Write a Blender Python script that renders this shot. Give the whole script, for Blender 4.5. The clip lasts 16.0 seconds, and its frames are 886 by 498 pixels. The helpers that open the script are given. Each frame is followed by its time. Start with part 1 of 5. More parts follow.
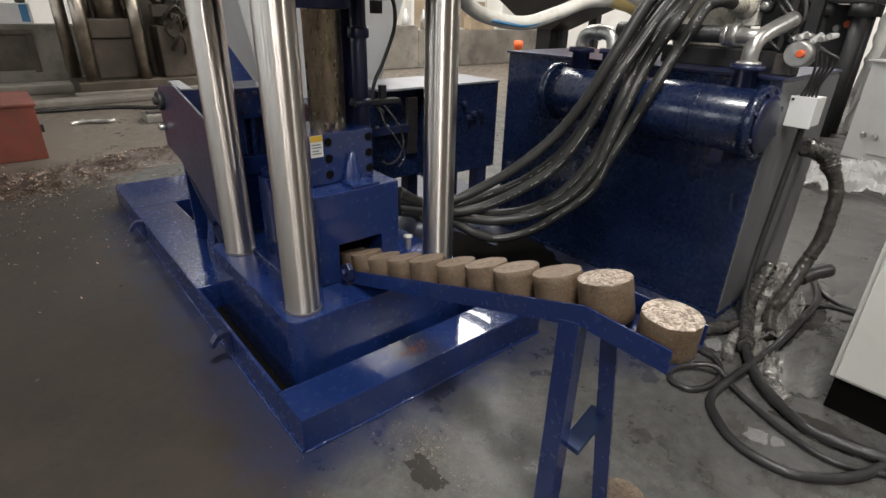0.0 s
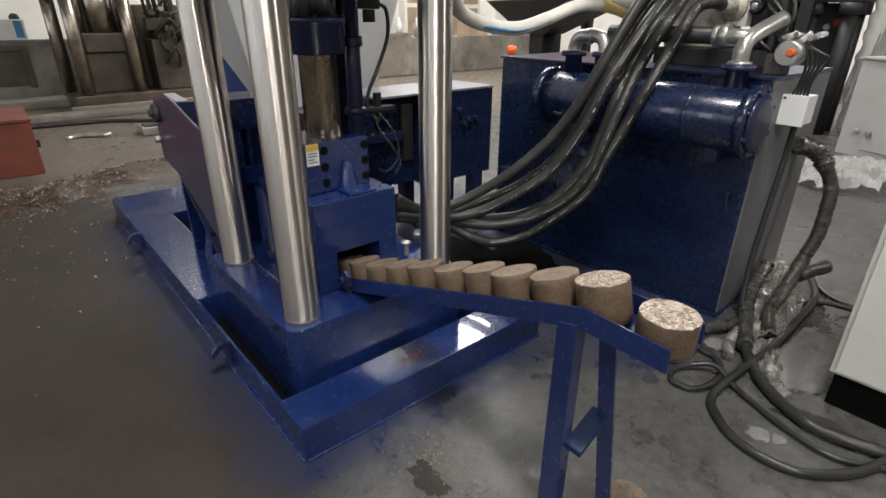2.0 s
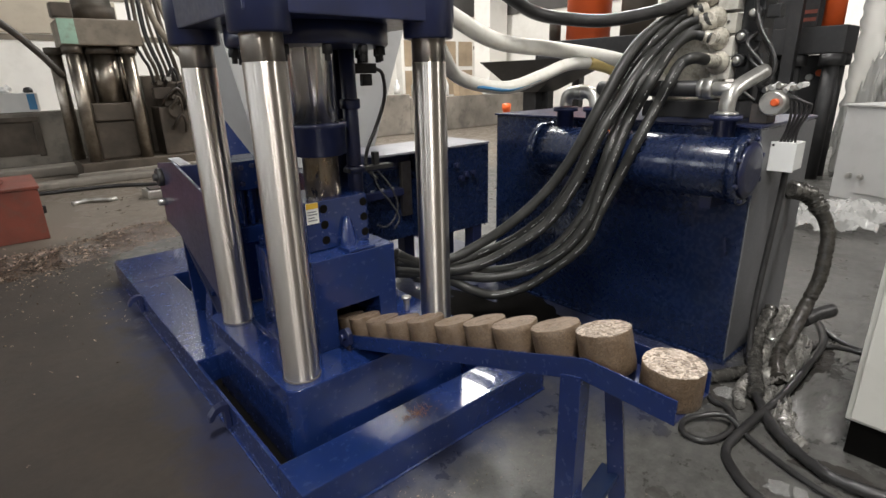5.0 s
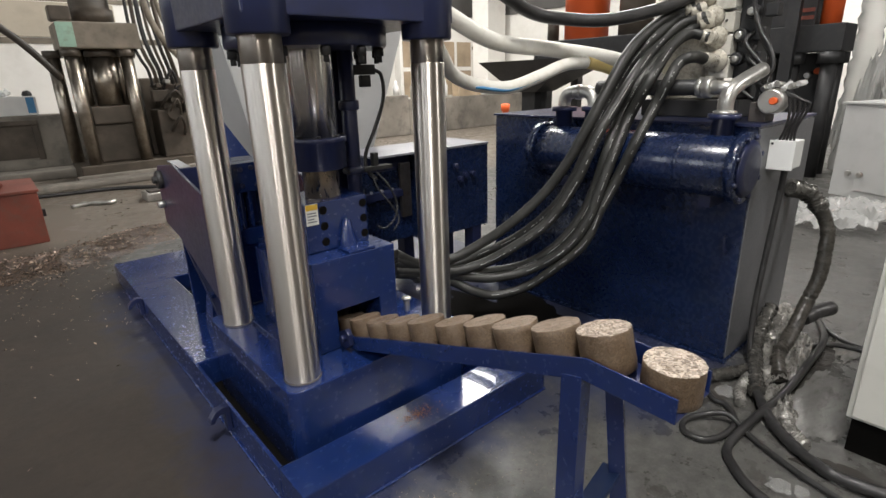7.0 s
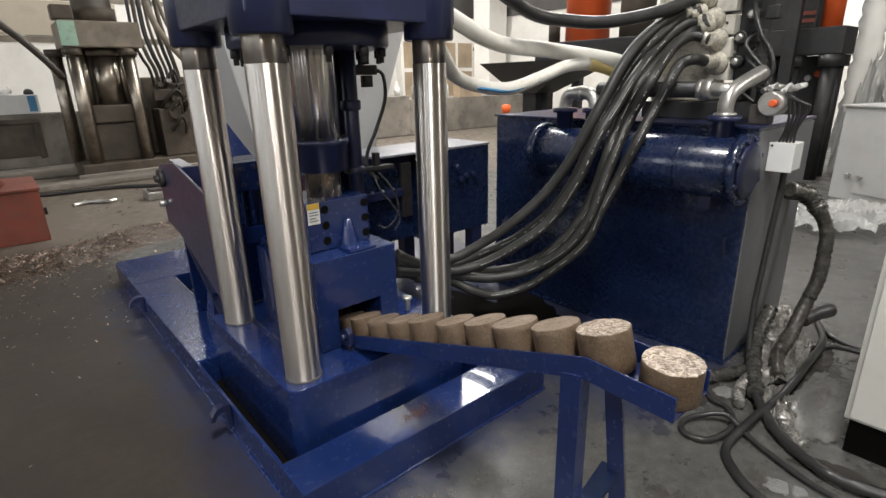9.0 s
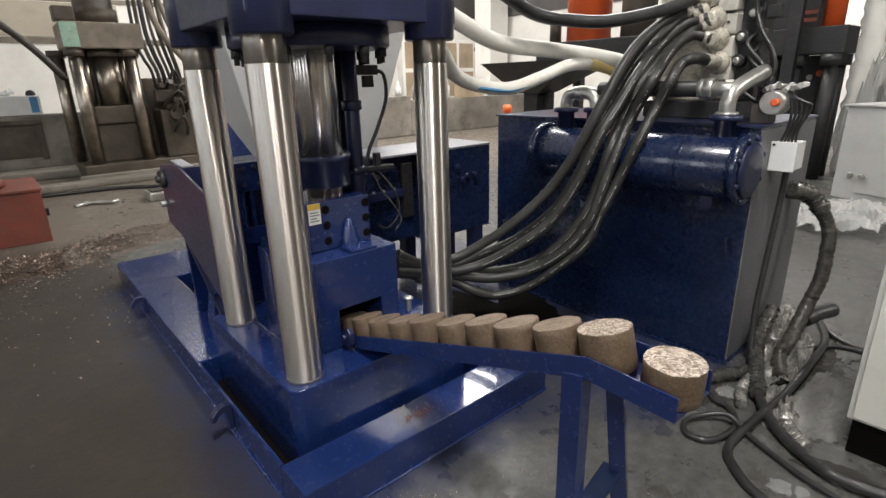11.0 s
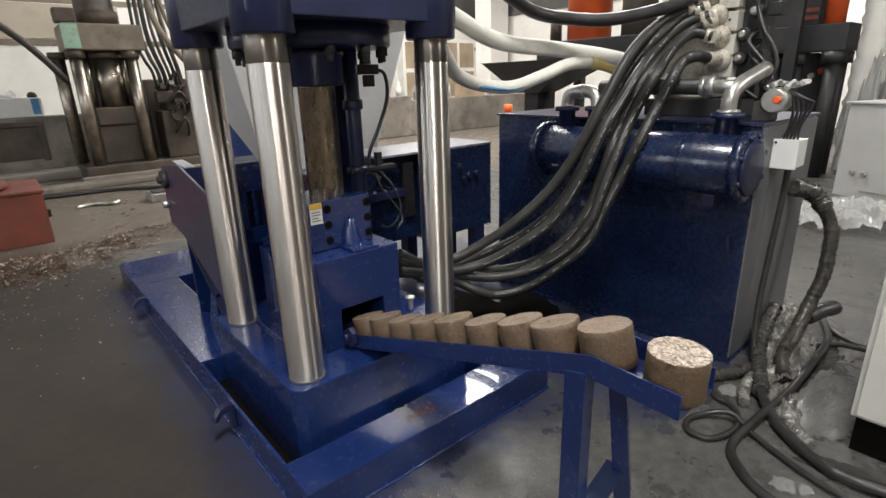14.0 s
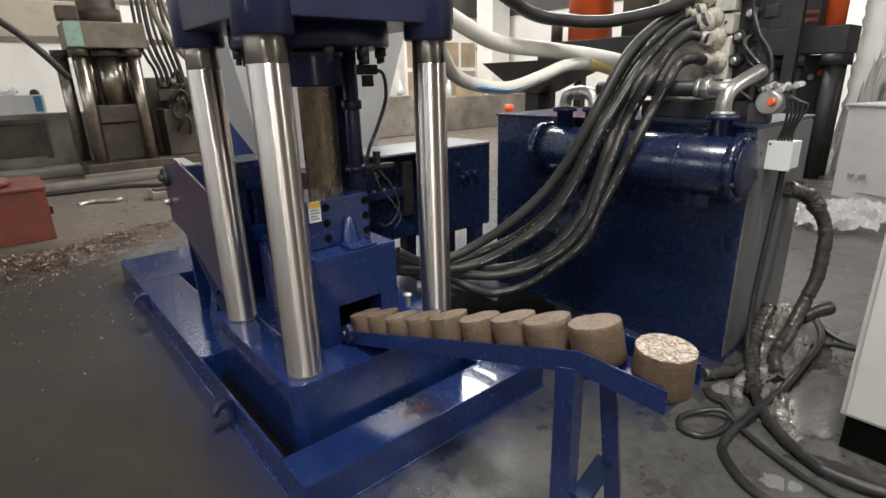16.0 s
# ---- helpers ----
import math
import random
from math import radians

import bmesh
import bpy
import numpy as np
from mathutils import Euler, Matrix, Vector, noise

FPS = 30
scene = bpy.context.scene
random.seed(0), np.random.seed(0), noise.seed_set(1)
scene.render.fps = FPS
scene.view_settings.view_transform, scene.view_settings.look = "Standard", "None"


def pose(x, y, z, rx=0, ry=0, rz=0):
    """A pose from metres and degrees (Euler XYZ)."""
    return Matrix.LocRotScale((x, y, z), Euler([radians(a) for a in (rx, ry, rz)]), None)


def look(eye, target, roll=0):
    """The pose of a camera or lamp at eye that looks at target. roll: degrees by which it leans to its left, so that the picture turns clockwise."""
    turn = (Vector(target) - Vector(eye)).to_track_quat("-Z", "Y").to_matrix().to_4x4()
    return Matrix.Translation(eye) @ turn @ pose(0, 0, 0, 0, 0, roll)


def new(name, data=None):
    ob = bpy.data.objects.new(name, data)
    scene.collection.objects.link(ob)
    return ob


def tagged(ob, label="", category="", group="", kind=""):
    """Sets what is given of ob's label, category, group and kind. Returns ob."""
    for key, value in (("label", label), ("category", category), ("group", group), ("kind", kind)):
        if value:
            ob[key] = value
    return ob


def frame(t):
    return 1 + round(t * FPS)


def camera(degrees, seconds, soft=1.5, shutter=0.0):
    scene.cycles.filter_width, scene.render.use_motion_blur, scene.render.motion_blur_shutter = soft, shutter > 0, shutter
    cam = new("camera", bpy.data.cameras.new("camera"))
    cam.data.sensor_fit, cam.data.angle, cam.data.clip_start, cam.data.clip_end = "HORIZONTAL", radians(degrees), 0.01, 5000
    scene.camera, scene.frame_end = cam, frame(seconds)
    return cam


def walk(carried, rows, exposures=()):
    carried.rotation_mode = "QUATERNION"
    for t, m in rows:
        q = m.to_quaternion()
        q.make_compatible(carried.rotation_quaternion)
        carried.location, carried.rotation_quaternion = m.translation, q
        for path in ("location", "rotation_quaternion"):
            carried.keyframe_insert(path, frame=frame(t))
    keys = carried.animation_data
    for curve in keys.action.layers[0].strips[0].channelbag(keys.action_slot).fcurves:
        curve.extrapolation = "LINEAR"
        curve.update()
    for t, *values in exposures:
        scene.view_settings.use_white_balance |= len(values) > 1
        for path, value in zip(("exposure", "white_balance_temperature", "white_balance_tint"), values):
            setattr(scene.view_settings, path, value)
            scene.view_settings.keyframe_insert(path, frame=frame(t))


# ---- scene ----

# ---------- camera ----------
cam = camera(81.0, 16.0, soft=1.5, shutter=0.7)
# seconds, eye x, y, z, heading from +y towards +x, downward tilt, roll (degrees)
ROWS = [
    (0, -0.5607, -1.4422, 1.5580, 40.352, 24.865, 1.586),
    (0.5, -0.5553, -1.4412, 1.5557, 40.424, 24.712, 1.370),
    (1, -0.5561, -1.4463, 1.5576, 40.404, 24.485, 0.831),
    (1.5, -0.5601, -1.4472, 1.5565, 40.506, 24.432, 0.564),
    (2, -0.5620, -1.4491, 1.5585, 40.517, 24.210, 0.339),
    (2.5, -0.5604, -1.4559, 1.5579, 40.423, 22.977, -0.298),
    (3, -0.5527, -1.4538, 1.5559, 40.398, 19.744, -0.952),
    (3.5, -0.5516, -1.4500, 1.5576, 40.425, 18.980, -0.955),
    (4, -0.5549, -1.4570, 1.5590, 40.351, 18.690, -0.997),
    (6.5, -0.5547, -1.4583, 1.5599, 40.335, 18.240, -1.713),
    (7, -0.5550, -1.4585, 1.5603, 40.334, 18.245, -1.718),
    (7.5, -0.5571, -1.4588, 1.5609, 40.336, 18.251, -1.713),
    (8, -0.5604, -1.4606, 1.5599, 40.311, 18.213, -1.649),
    (8.5, -0.5637, -1.4638, 1.5616, 40.329, 18.217, -1.413),
    (9, -0.5655, -1.4652, 1.5596, 40.341, 18.164, -1.401),
    (11.5, -0.5616, -1.4642, 1.5554, 40.146, 18.095, -1.554),
    (12, -0.5686, -1.4658, 1.5530, 40.161, 18.040, -1.571),
    (12.5, -0.5710, -1.4693, 1.5553, 40.085, 18.049, -1.603),
    (13, -0.5651, -1.4679, 1.5545, 40.008, 18.096, -1.687),
    (13.5, -0.5611, -1.4643, 1.5525, 40.001, 18.116, -1.830),
    (14, -0.5642, -1.4631, 1.5532, 40.023, 18.121, -1.824),
    (14.5, -0.5613, -1.4624, 1.5517, 39.961, 18.118, -1.871),
    (15, -0.5593, -1.4641, 1.5507, 39.959, 18.146, -1.905),
    (15.5, -0.5569, -1.4670, 1.5487, 39.935, 18.150, -1.870),
    (16, -0.5706, -1.4990, 1.5579, 39.920, 18.180, -1.509),
]


def aim(x, y, z, yaw, tilt, roll):
    a, b = radians(yaw), radians(tilt)
    way = Vector((math.sin(a) * math.cos(b), math.cos(a) * math.cos(b), -math.sin(b)))
    return look((x, y, z), Vector((x, y, z)) + way, roll)


walk(cam, [(r[0], aim(*r[1:])) for r in ROWS], exposures=[(0, -0.02), (2.4, -0.02), (3.2, 0.08), (16, 0.08)])

# ---------- light: a factory hall under high-bay lamps, added fill lamps and an unseen side glow ------
world = bpy.data.worlds.new("hall_air")
world.use_nodes = True
world.node_tree.nodes["Background"].inputs[0].default_value = (0.75, 0.85, 1.0, 1)
world.node_tree.nodes["Background"].inputs[1].default_value = 0.05
scene.world = world


def area_lamp(name, at, size, watts, target, colour=(1.0, 0.96, 0.9)):
    data = bpy.data.lights.new(name, "AREA")
    data.shape, data.size, data.size_y, data.energy, data.color = "RECTANGLE", size[0], size[1], watts, colour
    ob = new(name, data)
    ob.matrix_basis = look(at, target)
    return ob


# x, y, length along x, length along y, watts
# (6.9, 7.57) and (5.5, -7.3) follow reflections; the others are added fill
BAYS_AND_FILLS = [(6.9, 7.57, 4.0, 1.25, 520), (2.6, 12.0, 0.75, 1.15, 160), (-3.0, 12.2, 0.75, 1.15, 28), (10.0, 12.2, 0.75, 1.15, 300), (12.5, 2.5, 0.75, 1.15, 380),
             (6.8, 2.9, 1.7, 1.6, 300), (5.5, -7.3, 1.2, 0.9, 320), (-0.3, -1.7, 0.75, 1.15, 400), (-4.6, -6.4, 0.75, 1.15, 420)]
for bx_, by_, lx_, ly_, watts_ in BAYS_AND_FILLS:
    area_lamp("bay_or_fill_light", (bx_, by_, 6.88), (lx_, ly_), watts_, (bx_, by_, 0), (1.0, 0.975, 0.945))
# unseen soft light from the side, added to lift the left-hand faces
area_lamp("side_fill_light", (-7.9, 2.0, 3.5), (20.0, 2.6), 170, (0.5, 2.0, 2.0), (0.92, 0.96, 1.0))

# ---------- materials ----------


def shader(name, colour, rough=0.5, metal=0.0, vary=0.25, scale=3.0, fine=60.0, bump=0.15, dirt=None, dirt_amount=0.35, coat=0.0, stretch=(1, 1, 1), rough_vary=0.12):
    """A surface with broad blotches, fine grain and optional dirt, in object space at real size."""
    m = bpy.data.materials.new(name)
    m.use_nodes = True
    n, l = m.node_tree.nodes, m.node_tree.links
    bsdf = n["Principled BSDF"]
    co = n.new("ShaderNodeTexCoord")
    mp = n.new("ShaderNodeMapping")
    mp.inputs["Scale"].default_value = stretch
    l.new(co.outputs["Object"], mp.inputs["Vector"])
    big, small = n.new("ShaderNodeTexNoise"), n.new("ShaderNodeTexNoise")
    big.inputs["Scale"].default_value, big.inputs["Detail"].default_value = scale, 5
    small.inputs["Scale"].default_value, small.inputs["Detail"].default_value = fine, 3
    l.new(mp.outputs[0], big.inputs["Vector"])
    l.new(mp.outputs[0], small.inputs["Vector"])
    ramp = n.new("ShaderNodeValToRGB")
    lo = [c * (1 - vary) for c in colour]
    hi = [min(1, c * (1 + vary)) for c in colour]
    ramp.color_ramp.elements[0].position, ramp.color_ramp.elements[1].position = 0.3, 0.7
    ramp.color_ramp.elements[0].color, ramp.color_ramp.elements[1].color = (*lo, 1), (*hi, 1)
    l.new(big.outputs["Fac"], ramp.inputs["Fac"])
    out = ramp.outputs["Color"]
    if dirt:
        mix = n.new("ShaderNodeMix")
        mix.data_type = "RGBA"
        dr = n.new("ShaderNodeValToRGB")
        dr.color_ramp.elements[0].position, dr.color_ramp.elements[1].position = 0.5, 0.72
        dr.color_ramp.elements[0].color, dr.color_ramp.elements[1].color = (0, 0, 0, 1), (dirt_amount,) * 3 + (1,)
        dn = n.new("ShaderNodeTexNoise")
        dn.inputs["Scale"].default_value, dn.inputs["Detail"].default_value, dn.inputs["Roughness"].default_value = scale * 2.7, 8, 0.65
        l.new(mp.outputs[0], dn.inputs["Vector"])
        l.new(dn.outputs["Fac"], dr.inputs["Fac"])
        l.new(dr.outputs["Color"], mix.inputs["Factor"])
        l.new(out, mix.inputs["A"])
        mix.inputs["B"].default_value = (*dirt, 1)
        out = mix.outputs["Result"]
    l.new(out, bsdf.inputs["Base Color"])
    rr = n.new("ShaderNodeMapRange")
    rr.inputs["To Min"].default_value, rr.inputs["To Max"].default_value = max(0.03, rough - rough_vary), min(1, rough + rough_vary)
    l.new(small.outputs["Fac"], rr.inputs["Value"])
    l.new(rr.outputs[0], bsdf.inputs["Roughness"])
    bsdf.inputs["Metallic"].default_value = metal
    bsdf.inputs["Coat Weight"].default_value = coat
    bsdf.inputs["Coat Roughness"].default_value = 0.05
    bp = n.new("ShaderNodeBump")
    bp.inputs["Strength"].default_value, bp.inputs["Distance"].default_value = bump, 0.004
    l.new(small.outputs["Fac"], bp.inputs["Height"])
    l.new(bp.outputs[0], bsdf.inputs["Normal"])
    return m


BLUE = shader("blue_enamel", (0.0074, 0.0205, 0.096), 0.26, 0, 0.14, 2.5, 40, 0.006, (0.016, 0.028, 0.055), 0.3, coat=0.6, rough_vary=0.05)
# darker copy of the blue enamel, with the shade on tank and boxes mixed in
BLUE_SHADED = shader("blue_enamel_shaded", (0.0058, 0.0128, 0.044), 0.27, 0, 0.14, 2.5, 40, 0.006, (0.016, 0.026, 0.045), 0.3, coat=0.5)
MATT_BLUE = shader("worn_blue_enamel", (0.010, 0.026, 0.085), 0.5, 0, 0.2, 4, 40, 0.05, (0.05, 0.055, 0.07), 0.4)
# the violet puts the wall's reflection into the trough's blue
TROUGH = shader("blue_enamel_violet_sheen", (0.046, 0.044, 0.088), 0.34, 0, 0.2, 3, 40, 0.01, (0.05, 0.04, 0.05), 0.4, coat=0.3)
HOSE_BLACK = shader("hose_rubber", (0.022, 0.022, 0.020), 0.47, 0, 0.3, 6, 110, 0.1, (0.075, 0.070, 0.062), 0.4)
TAPE = shader("dark_tape", (0.040, 0.036, 0.030), 0.3, 0, 0.5, 14, 55, 0.8, (0.15, 0.14, 0.125), 0.5)
BLUE_DARK = shader("dark_blue_enamel", (0.012, 0.017, 0.056), 0.36, 0, 0.3, 4, 40, 0.05, (0.025, 0.023, 0.025), 0.4, coat=0.2)
CHROME = shader("chromed_steel", (0.68, 0.635, 0.58), 0.295, 1, 0.07, 5, 90, 0.0, (0.42, 0.38, 0.32), 0.25, stretch=(1, 1, 0.08), rough_vary=0.015)


def turned_finish(m, amount, turn):
    """Fine grooves from the lathe round the axis, which draw highlights out along it."""
    n, l = m.node_tree.nodes, m.node_tree.links
    tan = n.new("ShaderNodeTangent")
    tan.direction_type, tan.axis = "RADIAL", "Z"
    b = n["Principled BSDF"]
    b.inputs["Anisotropic"].default_value, b.inputs["Anisotropic Rotation"].default_value = amount, turn
    l.new(tan.outputs[0], b.inputs["Tangent"])


turned_finish(CHROME, 1.0, 0.25)
ROD_BRIGHT = shader("bright_rod_chrome", (0.74, 0.71, 0.67), 0.2, 1, 0.05, 5, 90, 0.0, (0.5, 0.46, 0.4), 0.2, stretch=(1, 1, 0.08), rough_vary=0.01)
turned_finish(ROD_BRIGHT, 1.0, 0.25)
NECK = shader("ground_neck_steel", (0.46, 0.42, 0.37), 0.36, 1, 0.10, 6, 120, 0.0, (0.30, 0.26, 0.2), 0.3, stretch=(1, 1, 0.2), rough_vary=0.03)
turned_finish(NECK, 1.0, 0.25)
MANIFOLD = shader("oily_pale_steel", (0.48, 0.45, 0.38), 0.28, 0.1, 0.2, 7, 60, 0.1, (0.13, 0.11, 0.08), 0.7)
PLATE_PAINT = shader("oily_cream_paint", (0.56, 0.54, 0.48), 0.35, 0, 0.12, 6, 60, 0.06, (0.25, 0.21, 0.15), 0.5)
STEEL_DULL = shader("ground_steel", (0.36, 0.32, 0.27), 0.34, 1, 0.2, 9, 90, 0.1, (0.2, 0.17, 0.12), 0.5)
ROD_OILY = shader("oily_steel", (0.40, 0.33, 0.24), 0.30, 1, 0.3, 12, 70, 0.12, (0.14, 0.10, 0.05), 0.7, stretch=(1, 1, 0.35))
IRON = shader("raw_iron", (0.10, 0.09, 0.085), 0.55, 0.6, 0.35, 8, 80, 0.25, (0.12, 0.07, 0.04), 0.5)
RUBBER = shader("black_rubber", (0.027, 0.026, 0.026), 0.36, 0, 0.35, 6, 110, 0.15, (0.07, 0.065, 0.06), 0.35)
INK = shader("white_ink", (0.55, 0.55, 0.53), 0.6, 0, 0.3, 40, 90, 0.05)
HOSE_WHITE = shader("milky_hose", (0.72, 0.70, 0.64), 0.32, 0, 0.1, 5, 60, 0.08, (0.45, 0.40, 0.30), 0.4)
HOSE_YELLOW = shader("yellowed_hose", (0.62, 0.48, 0.20), 0.4, 0, 0.15, 5, 60, 0.08)
HOSE_BLUE = shader("blue_stripe", (0.06, 0.22, 0.42), 0.4, 0, 0.1, 5, 60, 0.05)
SIDE_GREY = shader("dull_grey_panel", (0.13, 0.13, 0.137), 0.4, 0, 0.15, 2, 60, 0.05, (0.08, 0.08, 0.08), 0.3)
GREY = shader("grey_sheet_metal", (0.46, 0.46, 0.45), 0.42, 0, 0.06, 2, 90, 0.05, (0.30, 0.29, 0.27), 0.25)
CREAM = shader("cream_enclosure_paint", (0.60, 0.59, 0.54), 0.38, 0, 0.05, 2, 90, 0.06, (0.38, 0.36, 0.31), 0.25)
WHITE = shader("white_plastic", (0.74, 0.74, 0.72), 0.4, 0, 0.06, 5, 60, 0.03)
BLACK = shader("black_paint", (0.018, 0.018, 0.019), 0.5, 0, 0.3, 3, 60, 0.1, (0.06, 0.055, 0.05), 0.35)
# near-black, hardly any sheen: plinth colour, and shade put into gaps and holes
DEEP_BLACK = shader("deep_black", (0.005, 0.0045, 0.004), 0.85, 0, 0.3, 3, 60, 0.1)
DEEP_BLACK.node_tree.nodes["Principled BSDF"].inputs["Specular IOR Level"].default_value = 0.08
ORANGE = shader("orange_enamel", (0.78, 0.125, 0.028), 0.36, 0, 0.08, 3, 60, 0.05)
RED = shader("worn_red_paint", (0.17, 0.042, 0.026), 0.6, 0, 0.25, 3, 40, 0.3, (0.11, 0.07, 0.05), 0.6)
GREEN = shader("pale_green_paint", (0.30, 0.46, 0.36), 0.6, 0, 0.2, 3, 40, 0.2, (0.2, 0.15, 0.1), 0.5)
GRIMY = shader("grimy_cast_iron", (0.086, 0.070, 0.054), 0.5, 0.3, 0.4, 2.5, 30, 0.4, (0.06, 0.05, 0.04), 0.7)
TAN_IRON = shader("tan_machine_paint", (0.20, 0.170, 0.13), 0.55, 0, 0.3, 2.5, 30, 0.3, (0.10, 0.085, 0.065), 0.6)
GALV = shader("galvanised_pipe", (0.55, 0.54, 0.51), 0.36, 0.85, 0.2, 9, 70, 0.15, (0.2, 0.18, 0.15), 0.4)
PLASTER = shader("white_plaster", (0.80, 0.78, 0.73), 0.85, 0, 0.06, 0.6, 14, 0.2, (0.55, 0.52, 0.46), 0.35)
BEIGE = shader("beige_wall_paint", (0.44, 0.39, 0.31), 0.75, 0, 0.12, 0.8, 14, 0.15, (0.3, 0.26, 0.2), 0.4)
TIMBER = shader("pale_timber", (0.36, 0.28, 0.19), 0.7, 0, 0.25, 2, 60, 0.2)
PITWALL = shader("stained_concrete", (0.20, 0.18, 0.152), 0.8, 0, 0.45, 1.1, 22, 0.5, (0.06, 0.055, 0.05), 0.7)
DULL_DARK = shader("dark_void", (0.018, 0.017, 0.018), 0.6, 0, 0.3, 5, 40, 0.1)
LABEL_YELLOW = shader("yellow_print", (0.72, 0.46, 0.05), 0.5, 0, 0.05, 5, 60, 0.02)
LABEL_WHITE = shader("white_sticker", (0.80, 0.80, 0.77), 0.45, 0, 0.05, 5, 60, 0.02)
LABEL_GREY = shader("grey_print", (0.20, 0.20, 0.22), 0.5, 0, 0.1, 5, 60, 0.02)
DARK_SHEET = shader("dark_wall_sheet", (0.09, 0.085, 0.08), 0.7, 0, 0.25, 0.7, 12, 0.2)
LID = shader("dusty_lid", (0.24, 0.24, 0.27), 0.38, 0, 0.12, 3, 60, 0.05, (0.12, 0.12, 0.14), 0.4)
ROOF = shader("ribbed_roof_sheet", (0.22, 0.22, 0.22), 0.6, 0.3, 0.1, 1, 20, 0.2)
DARK_PIPE = shader("oily_dark_pipe", (0.035, 0.028, 0.021), 0.5, 0, 0.3, 5, 50, 0.2, (0.07, 0.055, 0.04), 0.4)
COOL_GREY_FOAM = shader("crumpled_lagging", (0.12, 0.115, 0.105), 0.26, 0.6, 0.6, 22, 38, 1.0, (0.06, 0.055, 0.05), 0.6)


def glow(name, colour, strength):
    m = bpy.data.materials.new(name)
    m.use_nodes = True
    n, l = m.node_tree.nodes, m.node_tree.links
    n.remove(n["Principled BSDF"])
    em = n.new("ShaderNodeEmission")
    em.inputs[0].default_value, em.inputs[1].default_value = (*colour, 1), strength
    l.new(em.outputs[0], n["Material Output"].inputs["Surface"])
    return m


LAMP_GLOW = glow("lamp_glow", (1.0, 0.96, 0.9), 8.0)
# glow of the added panes on the west side
SIDE_GLOW = glow("side_glow", (0.92, 0.96, 1.0), 3.5)


def floor_shader():
    """Worn dark workshop concrete, oil film towards the machines, blue overspray round the press frame."""
    m = bpy.data.materials.new("workshop_concrete")
    m.use_nodes = True
    n, l = m.node_tree.nodes, m.node_tree.links
    bsdf = n["Principled BSDF"]
    co = n.new("ShaderNodeTexCoord")

    def tex(scale, detail, rough=0.6):
        t = n.new("ShaderNodeTexNoise")
        t.inputs["Scale"].default_value, t.inputs["Detail"].default_value, t.inputs["Roughness"].default_value = scale, detail, rough
        l.new(co.outputs["Object"], t.inputs["Vector"])
        return t

    def ramp(src, p0, p1, c0, c1):
        r = n.new("ShaderNodeValToRGB")
        r.color_ramp.elements[0].position, r.color_ramp.elements[1].position = p0, p1
        r.color_ramp.elements[0].color, r.color_ramp.elements[1].color = (*c0, 1), (*c1, 1)
        l.new(src, r.inputs["Fac"])
        return r

    def mix(fac, a, b):
        x = n.new("ShaderNodeMix")
        x.data_type = "RGBA"
        l.new(fac, x.inputs["Factor"])
        l.new(a, x.inputs["A"]) if not isinstance(a, tuple) else None
        if isinstance(b, tuple):
            x.inputs["B"].default_value = (*b, 1)
        else:
            l.new(b, x.inputs["B"])
        return x.outputs["Result"]

    broad, mid, fine, specks, grit = tex(0.8, 6), tex(5, 8, 0.7), tex(120, 4), tex(38, 2, 0.4), tex(19, 7, 0.75)
    base = ramp(broad.outputs["Fac"], 0.32, 0.68, (0.042, 0.041, 0.038), (0.086, 0.084, 0.078))
    stain = ramp(mid.outputs["Fac"], 0.48, 0.72, (0, 0, 0), (0.65, 0.65, 0.65))
    c = mix(stain.outputs["Color"], base.outputs["Color"], (0.030, 0.026, 0.022))
    blot = ramp(grit.outputs["Fac"], 0.42, 0.68, (0.0, 0.0, 0.0), (0.6, 0.6, 0.6))
    c = mix(blot.outputs["Color"], c, (0.150, 0.147, 0.137))
    chips = ramp(specks.outputs["Fac"], 0.72, 0.76, (0, 0, 0), (0.5, 0.5, 0.5))
    c = mix(chips.outputs["Color"], c, (0.17, 0.15, 0.125))
    # brown dust trodden over the open side of the floor, its edge broken by noise
    sx = n.new("ShaderNodeSeparateXYZ")
    l.new(co.outputs["Object"], sx.inputs[0])
    dm = n.new("ShaderNodeMath")
    dm.operation = "MULTIPLY_ADD"
    dm.inputs[1].default_value = 1.6
    l.new(broad.outputs["Fac"], dm.inputs[0])
    l.new(sx.outputs[0], dm.inputs[2])
    dust = ramp(dm.outputs[0], 0.78, 1.15, (0.90, 0.90, 0.90), (0, 0, 0))
    patches = tex(2.6, 9, 0.72)
    trodden = ramp(patches.outputs["Fac"], 0.36, 0.66, (0.0165, 0.0108, 0.0070), (0.0335, 0.0232, 0.0155))
    c = mix(dust.outputs["Color"], c, trodden.outputs["Color"])
    # paler dry floor beyond the pile of turnings
    dy2 = n.new("ShaderNodeMath")
    dy2.operation = "MULTIPLY_ADD"
    dy2.inputs[1].default_value = -0.9
    l.new(broad.outputs["Fac"], dy2.inputs[0])
    l.new(sx.outputs[1], dy2.inputs[2])
    dsc = n.new("ShaderNodeMath")
    dsc.operation = "MULTIPLY"
    dsc.inputs[1].default_value = 0.1
    l.new(dy2.outputs[0], dsc.inputs[0])
    dry = ramp(dsc.outputs[0], 0.42, 0.50, (0, 0, 0), (0.85, 0.85, 0.85))
    c = mix(dry.outputs["Color"], c, (0.150, 0.125, 0.098))
    # overspray: distance from the frame's footprint, broken up by noise
    sep = n.new("ShaderNodeSeparateXYZ")
    l.new(co.outputs["Object"], sep.inputs[0])

    def op(kind, a, b=None):
        x = n.new("ShaderNodeMath")
